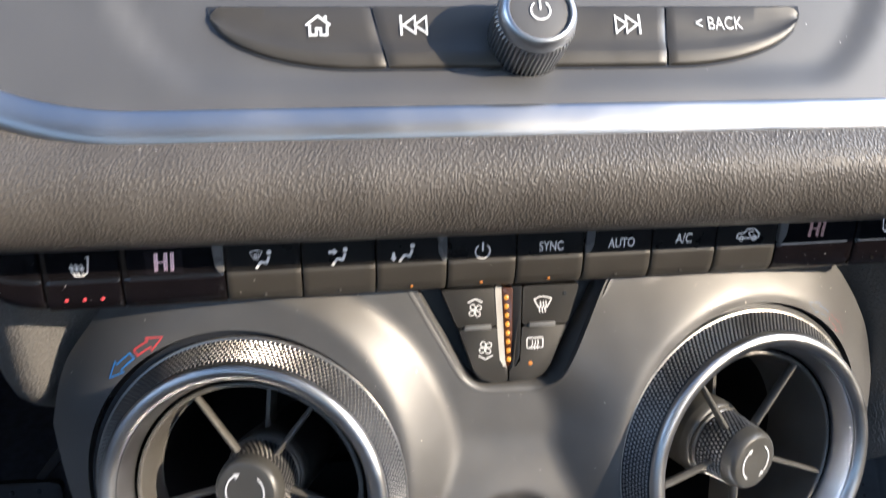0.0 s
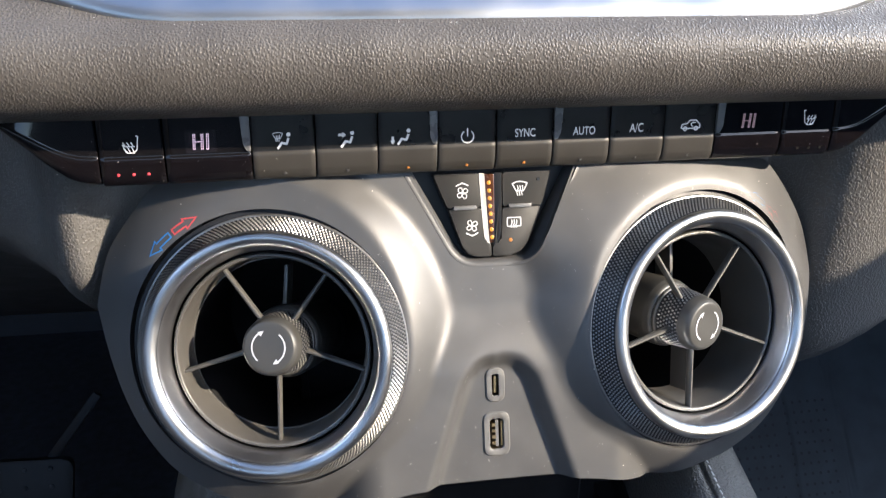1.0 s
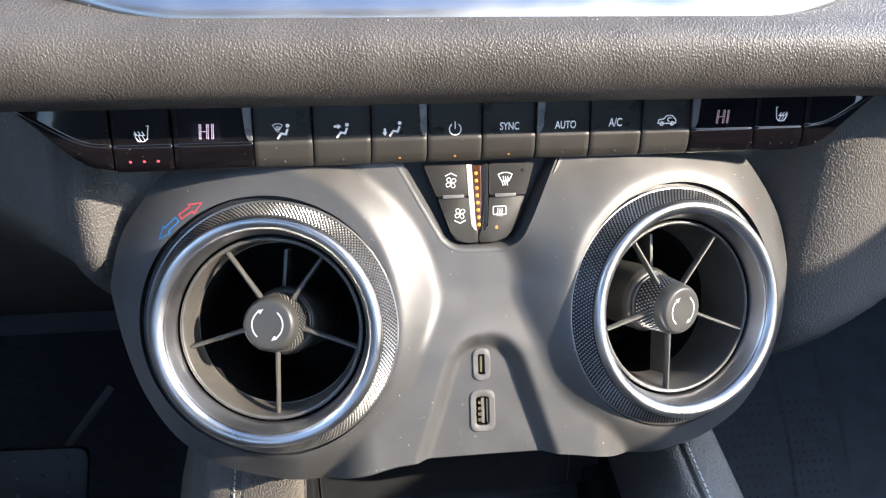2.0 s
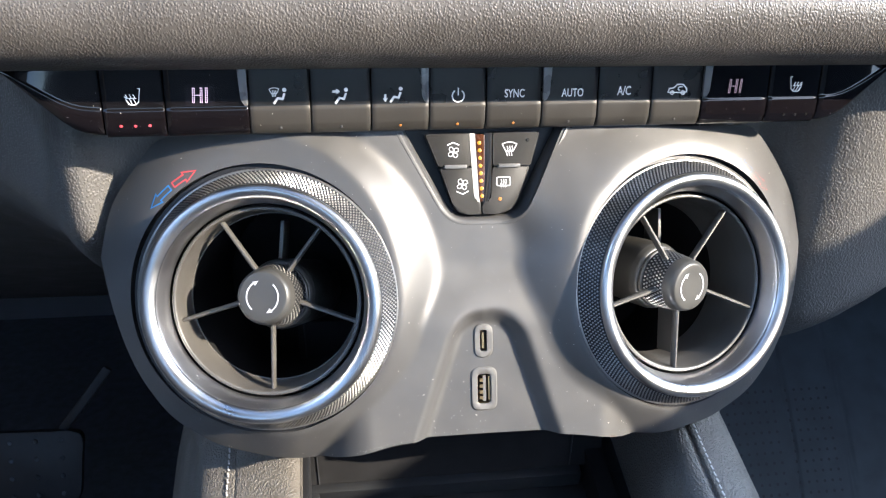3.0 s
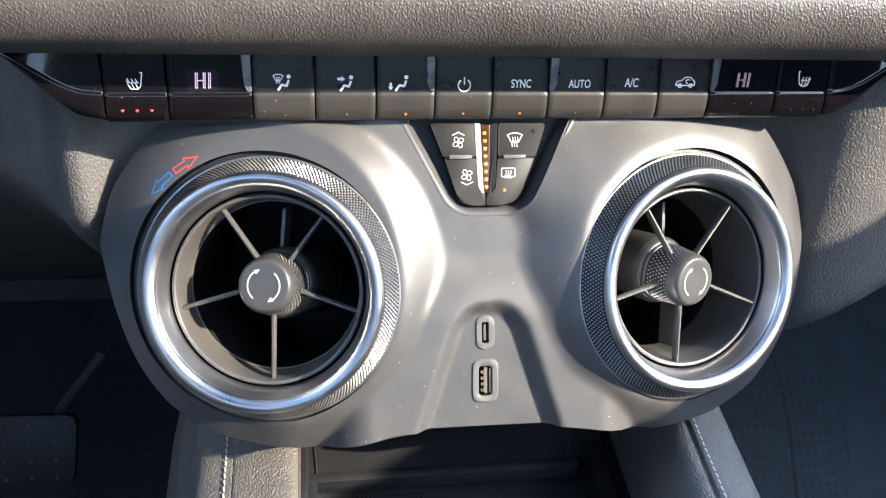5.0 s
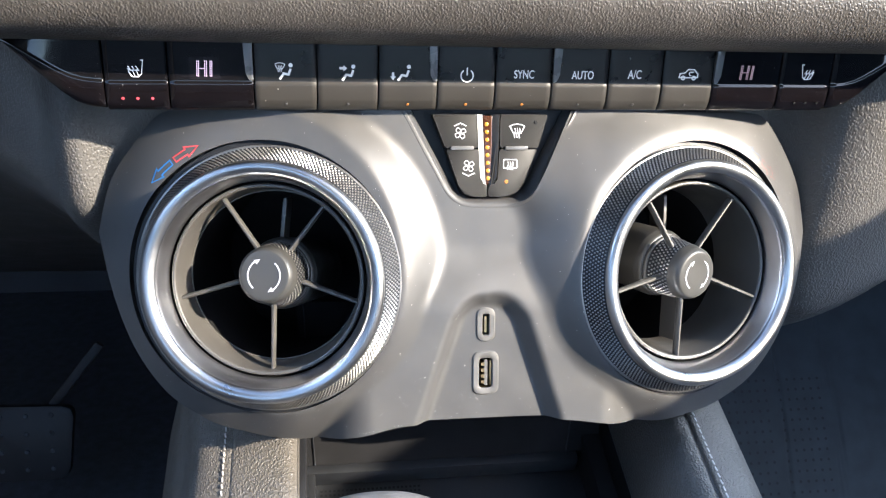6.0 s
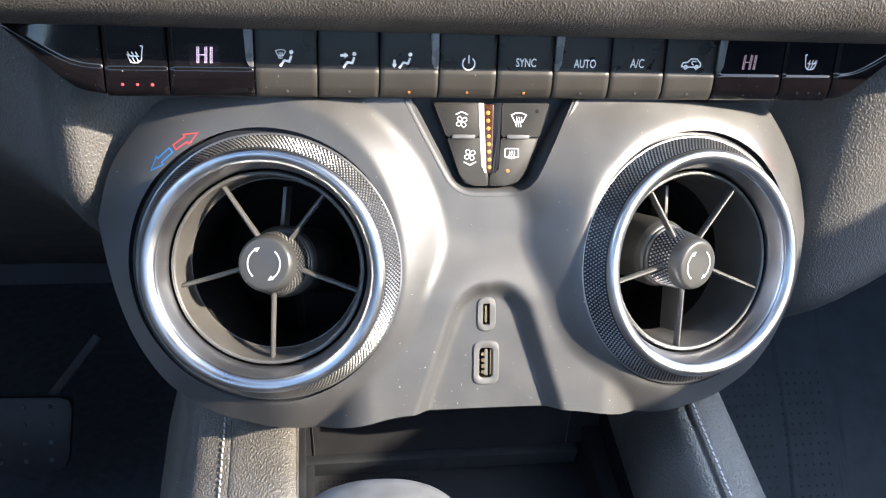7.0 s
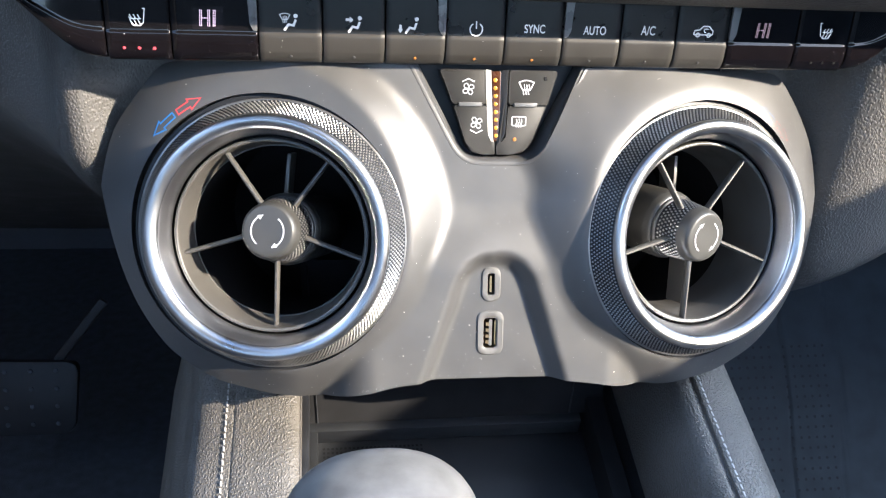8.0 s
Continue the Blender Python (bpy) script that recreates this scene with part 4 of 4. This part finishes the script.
# red and blue arrows printed on the fascia beside each vent
def ring_arrow(k, a0, a1, mat, label, line=0.00060):
    uc, vc, hc, yaw = VENTS[k]
    c = math.cos(radians(yaw))
    r, w, hw = 0.0592, 0.0011, 0.0022
    s = 1 if a1 > a0 else -1
    neck = a1 - s * 5.2
    inner = [(r - w, a0 + (neck - a0) * t / 6) for t in range(7)]
    outer = [(r + w, neck + (a0 - neck) * t / 6) for t in range(7)]
    loop = inner + [(r - hw, neck), (r, a1), (r + hw, neck)] + outer
    pts = [(rr * math.cos(radians(a)), rr * math.sin(radians(a))) for rr, a in loop]
    bm = stroke(pts, line, True)
    for q in bm.verts:
        u, v = uc + q.co.x * c, vc + q.co.y
        q.co = (u, v, bezel_height(u, v) + 0.0002)
    part("printed_arrow", bm, mat, bezel, label, local=True)


ring_arrow(0, 125.8, 115.0, RED, "red outlined arrow")
ring_arrow(0, 127.6, 139.0, BLUE, "blue outlined arrow")
# same print as on the left; the glare over it is put into hair-thin lines
ring_arrow(1, 52.0, 41.0, RED, "red outlined arrow, thinned as if washed out by glare", 0.00008)
ring_arrow(1, 54.0, 65.0, BLUE, "blue outlined arrow, thinned as if washed out by glare", 0.00008)

# ---- centre console below ----
CD = Vector((0.03, -0.960, -0.275)).normalized()
CM = basis((-0.0015, -0.016, 0.705), (1, 0, 0), -CD)
console = thing("centre_console", CM, "centre console with stitched black leather edges and a dark tray", "console")


def pad(name, pts, lab, sink=0.0):
    ys = [0.10 - 0.012 * i for i in range(40)]
    sec = spline(pts, 6)
    return part(name, grid([[(p[0], y, p[1] - sink) for p in sec] for y in ys]), PAD, console, lab, local=True)


left_pad = pad("left_pad", [(-0.1620, -0.12), (-0.1440, -0.050), (-0.1340, -0.0245), (-0.1294, -0.0130), (-0.1238, -0.0078), (-0.1115, -0.0040), (-0.1107, -0.0052), (-0.1093, -0.0032), (-0.098, -0.0006), (-0.087, 0.0006), (-0.0815, -0.003), (-0.0800, -0.014), (-0.0800, -0.10)], "black leather pad with a stitched seam", 0.0125)
right_pad = pad("right_pad", [(0.0865, -0.10), (0.0872, -0.050), (0.0886, -0.026), (0.0908, -0.0130), (0.0940, -0.0050), (0.0980, -0.0006), (0.1016, 0.0006), (0.1026, -0.0014), (0.1050, -0.0016), (0.1062, 0.0002), (0.1150, 0.0), (0.1235, -0.0030), (0.1290, -0.0100), (0.1325, -0.03), (0.138, -0.14)], "black leather pad with a stitched seam")
for pd, x in ((left_pad, -0.1140), (right_pad, 0.1075)):
    b = box(-0.00042, 0.00042, -0.00118, 0.00118, -0.0002, 0.0006, 0.0003)
    me = bpy.data.meshes.new("stitch")
    b.to_mesh(me)
    b.free()
    me.materials.append(THREAD)
    for k in range(84):
        s = new("stitch", me)
        s.parent = pd
        s.matrix_basis = Matrix.Translation((x, 0.05 - 0.0034 * k, 0.0001 if x > 0 else -0.0169)) @ Matrix.Rotation(radians(8), 4, "Z")
panel_line = spline([(0.062, 0.020), (0.048, -0.008), (0.034, -0.036), (0.0205, -0.0575)], 4)
rows = []
for k in range(5):
    f = k / 4
    rows.append([((-0.0805 + 0.1620 * f) * (1 - g) + (-0.0780 + 0.1560 * f) * g, y, z) for g, (y, z) in zip([q / (len(panel_line) - 1) for q in range(len(panel_line))], panel_line)])
# panel, right tray side and right wall in shade black, as if unlit
part("back_panel", grid(rows), BLACK, console, "smooth black panel over the tray", local=True)
edges = []
for f in (0.0, 1.0):
    edges.append([((-0.0775 + 0.1465 * f) * (1 - g) + (-0.0730 + 0.1330 * f) * g, y, z + 0.0003) for g, (y, z) in zip([q / (len(panel_line) - 1) for q in range(len(panel_line))], panel_line)])
for row in edges:
    part("panel_edge", grid([[(x + 0.0004 * math.cos(a), y - 0.0002 + 0.0004 * math.sin(a), z + 0.0003) for a in [0.9 * q for q in range(8)]] for x, y, z in row]), DARK, console, "thin edge of the panel", local=True)
part("tray_side", box(0.0690, 0.0785, -0.24, 0.090, -0.078, -0.050, 0.0008), BLACK, console, "smooth black side of the tray", local=True)
part("tray_rim", box(-0.0785, 0.066, 0.0150, 0.0205, -0.068, -0.0570, 0.001), RUBBER, console, "raised rim of the tray", local=True)
part("tray_side_rim", box(-0.0785, -0.0730, -0.20, 0.0205, -0.068, -0.0575, 0.001), RUBBER, console, "raised rim of the tray", local=True)
part("tray_floor", box(-0.079, 0.069, -0.24, 0.06, -0.078, -0.070), RUBBER, console, "dark rubber tray floor", local=True)
bm = bmesh.new()
for i in range(24):
    for j in range(12):
        x, y = -0.070 + 0.0022 * i, 0.0125 - 0.0024 * j
        vs = [bm.verts.new((x + dx, y + dy, -0.0696)) for dx, dy in ((-0.0006, -0.0006), (0.0006, -0.0006), (0.0006, 0.0006), (-0.0006, 0.0006))]
        bm.faces.new(vs)
tagged(part("tray_dimples", bm, BLACK, console, "small dimples in the rubber", local=True), kind="stuff")
part("tray_side", box(-0.0806, -0.0770, -0.24, 0.075, -0.078, -0.022, 0.0008), DARK, console, "smooth black side of the tray", local=True)
part("side_wall_left", box(-0.128, -0.079, -0.36, 0.10, -0.35, -0.045), DARK, console, "black console side", local=True, smooth=False)
part("side_wall_right", box(0.078, 0.132, -0.36, 0.10, -0.35, -0.055), BLACK, console, "black console side", local=True, smooth=False)

# ---- gear knob ----
GK = Vector((-0.0553, -0.1440, 0.7718))
gear = thing("gear_knob", (GK.x, GK.y, GK.z - 0.09), "rounded grey gear knob", "gear lever")
bm = bmesh.new()
bmesh.ops.create_uvsphere(bm, u_segments=48, v_segments=28, radius=1.0)
for q in bm.verts:
    x, y, z = q.co
    n = (abs(x) ** 2.4 + abs(y) ** 2.4 + abs(z) ** 2.4) ** (1 / 2.4)
    q.co = Vector((x / n * 0.0310, y / n * 0.0290, z / n * 0.026 * (1 if z > 0 else 1.4)))
part("grip", placed(bm, Matrix.Translation(GK - Vector((0, 0, 0.026)))), KNOB, gear, "smooth grey grip")
part("stalk", placed(capped(lathe([(0.011, 0), (0.010, 0.05)], 24)), Matrix.Translation(GK - Vector((0, 0, 0.11)))), CHROME, gear, "chrome stalk")

# ---- footwells ----
pedal = thing("brake_pedal", (-0.32, 0.30, 0.46), "black rubber brake pedal with round studs", "pedal")
PDM = basis((-0.322, 0.30, 0.458), (1, 0, 0), (0, 0.35, 0.94))
pd = part("pedal_pad", placed(prism(rounded([(-0.055, -0.034), (0.034, -0.034), (0.040, 0.031), (-0.055, 0.034)], 0.010, 4), -0.008, 0.0, 0.003), PDM), DARK, pedal, "black rubber pad")
for i in range(4):
    for j in range(4):
        part("stud", placed(capped(lathe([(0.0022, 0), (0.0018, 0.0008), (0.0006, 0.0010)], 10)), PDM @ Matrix.Translation((-0.042 + 0.021 * i, -0.024 + 0.016 * j, 0))), CARPET, pd, "small worn stud")
part("pedal_arm", placed(box(-0.004, 0.004, 0.0, 0.068, -0.014, -0.006, 0.002), PDM @ Matrix.Translation((0.02, 0.03, 0)) @ Matrix.Rotation(radians(-38), 4, "Z")), DARK, pedal, "black steel arm")

MM = basis((0.3235, 0.199, 0.498), (1, 0, 0), (0, 0.64, 0.77))
mat_thing = thing("floor_mat", MM, "dark footwell mat with a dimpled panel and sewn seams", "floor mat")


def mat_height(x, y):
    """A shallow swell of the mat, sunk along the seams."""
    wave = 0.0016 * math.sin(38 * y + 1.0)
    h = 0.0025 * math.sin(14 * x + 3 * y)
    for x0 in (0.0, 0.047 + 2.0 * wave):
        h -= 0.0018 * math.exp(-((x - x0 - wave) / 0.0016) ** 2)
    return h


part("mat", grid([[(x, y, mat_height(x, y)) for y in [-0.30 + 0.02 * j for j in range(33)]] for x in [-0.16 + 0.0008 * i for i in range(300)] + [0.10, 0.14, 0.20, 0.30, 0.42]]), MAT, mat_thing, "dark grey mat", local=True)
b = capped(lathe([(0.0013, 0.0), (0.0009, -0.0003), (0.0003, -0.0004)], 10))
me = bpy.data.meshes.new("dimple")
b.to_mesh(me)
b.free()
me.materials.append(DARK)
for i in range(14):
    for j in range(17):
        x, y = -0.062 + 0.0070 * i + (0.007 if i > 7 else 0), -0.085 + 0.0086 * j
        d = new("dimple", me)
        d.parent = mat_thing
        d.matrix_basis = Matrix.Translation((x, y, mat_height(x, y) + 0.0006))


# ---- lint and crumbs ----
def crumbs(name, spots, size, parent, seed, label):
    """Many tiny pale flakes lying on a surface: spots gives a placing for each."""
    rng = random.Random(seed)
    bm = bmesh.new()
    for m in spots(rng):
        n, r, long = rng.randint(4, 6), size * rng.uniform(0.4, 1.2), rng.choice((1.0, 1.2, 2.6))
        a0 = rng.uniform(0, 6.28)
        ring = []
        for k in range(n):
            a = 2 * math.pi * k / n + rng.uniform(-0.3, 0.3)
            x, y = r * long * math.cos(a), r * math.sin(a)
            ring.append(bm.verts.new(m @ Vector((x * math.cos(a0) - y * math.sin(a0), x * math.sin(a0) + y * math.cos(a0), 0.00008))))
        tip = bm.verts.new(m @ Vector((0, 0, 0.0001 + r * 0.7)))
        for k in range(n):
            bm.faces.new((ring[k], ring[(k + 1) % n], tip))
    return tagged(part(name, bm, LINT, parent, label, smooth=False, local=True), kind="stuff")


def on_fascia(rng):
    k = 0
    while k < 440:
        u, v = rng.uniform(-0.15, 0.15), rng.uniform(-0.07, 0.062)
        if rng.random() > 0.25 + 0.75 * smooth01((-0.02 - v) / 0.05):
            continue
        if clear((u, v)) < 0.001 or not (outline(u)[0] + 0.001 < v < outline(u)[1] - 0.002):
            continue
        k += 1
        e = 0.0004
        h = bezel_height(u, v)
        yield basis((u, v, h), (e, 0, bezel_height(u + e, v) - h), (0, e, bezel_height(u, v + e) - h))
    for _ in range(26):
        u = rng.gauss(-0.048, 0.006)
        v = outline(u)[0] + rng.uniform(0.0004, 0.0016)
        yield Matrix.Translation((u, v, bezel_height(u, v)))


crumbs("dust", on_fascia, 0.000065, bezel, 3, "white specks of dust")


def on_trim(rng):
    for _ in range(130):
        u = rng.uniform(-0.17, 0.17)
        yield Matrix.Translation((u, rim(u) + rng.gauss(-0.0104, 0.0007), rng.uniform(-0.0006, 0.0010)))
    for _ in range(50):
        u = rng.uniform(-0.16, 0.16)
        yield Matrix.Translation((u, rim(u) + rng.uniform(0.002, 0.028), 0.0002 - 0.0022 * smooth01((0.02) / 0.010)))


crumbs("lint", on_trim, 0.00011, panel, 5, "white lint along the trim")


def on_ring(rng):
    for _ in range(60):
        a, f = rng.gauss(-1.6, 0.6), rng.uniform(0.2, 0.9)
        r, z = 0.0425 - 0.0036 * f, -0.0004 - 0.0088 * f
        p = Vector((r * math.cos(a), r * math.sin(a), z + 0.0001))
        yield basis(p, (-math.sin(a), math.cos(a), 0), (-math.cos(a), -math.sin(a), -2.3)) @ Matrix.Rotation(math.pi, 4, "X")


for v in (vent_l, vent_r):
    crumbs("dust", on_ring, 0.00009, v, 8, "white specks of dust")


def on_strip(rng):
    k = 0
    while k < 100:
        x = rng.choice((rng.uniform(-0.165, -0.095), rng.uniform(0.096, 0.15), rng.uniform(-0.165, 0.15)))
        z = rng.choice((rng.uniform(0.8525, 0.862), rng.uniform(0.8525, 0.876)))
        k += 1
        yield face(x, z)


crumbs("dust", on_strip, 0.00007, strip, 11, "white specks of dust").matrix_parent_inverse = STRIP_AT.inverted()
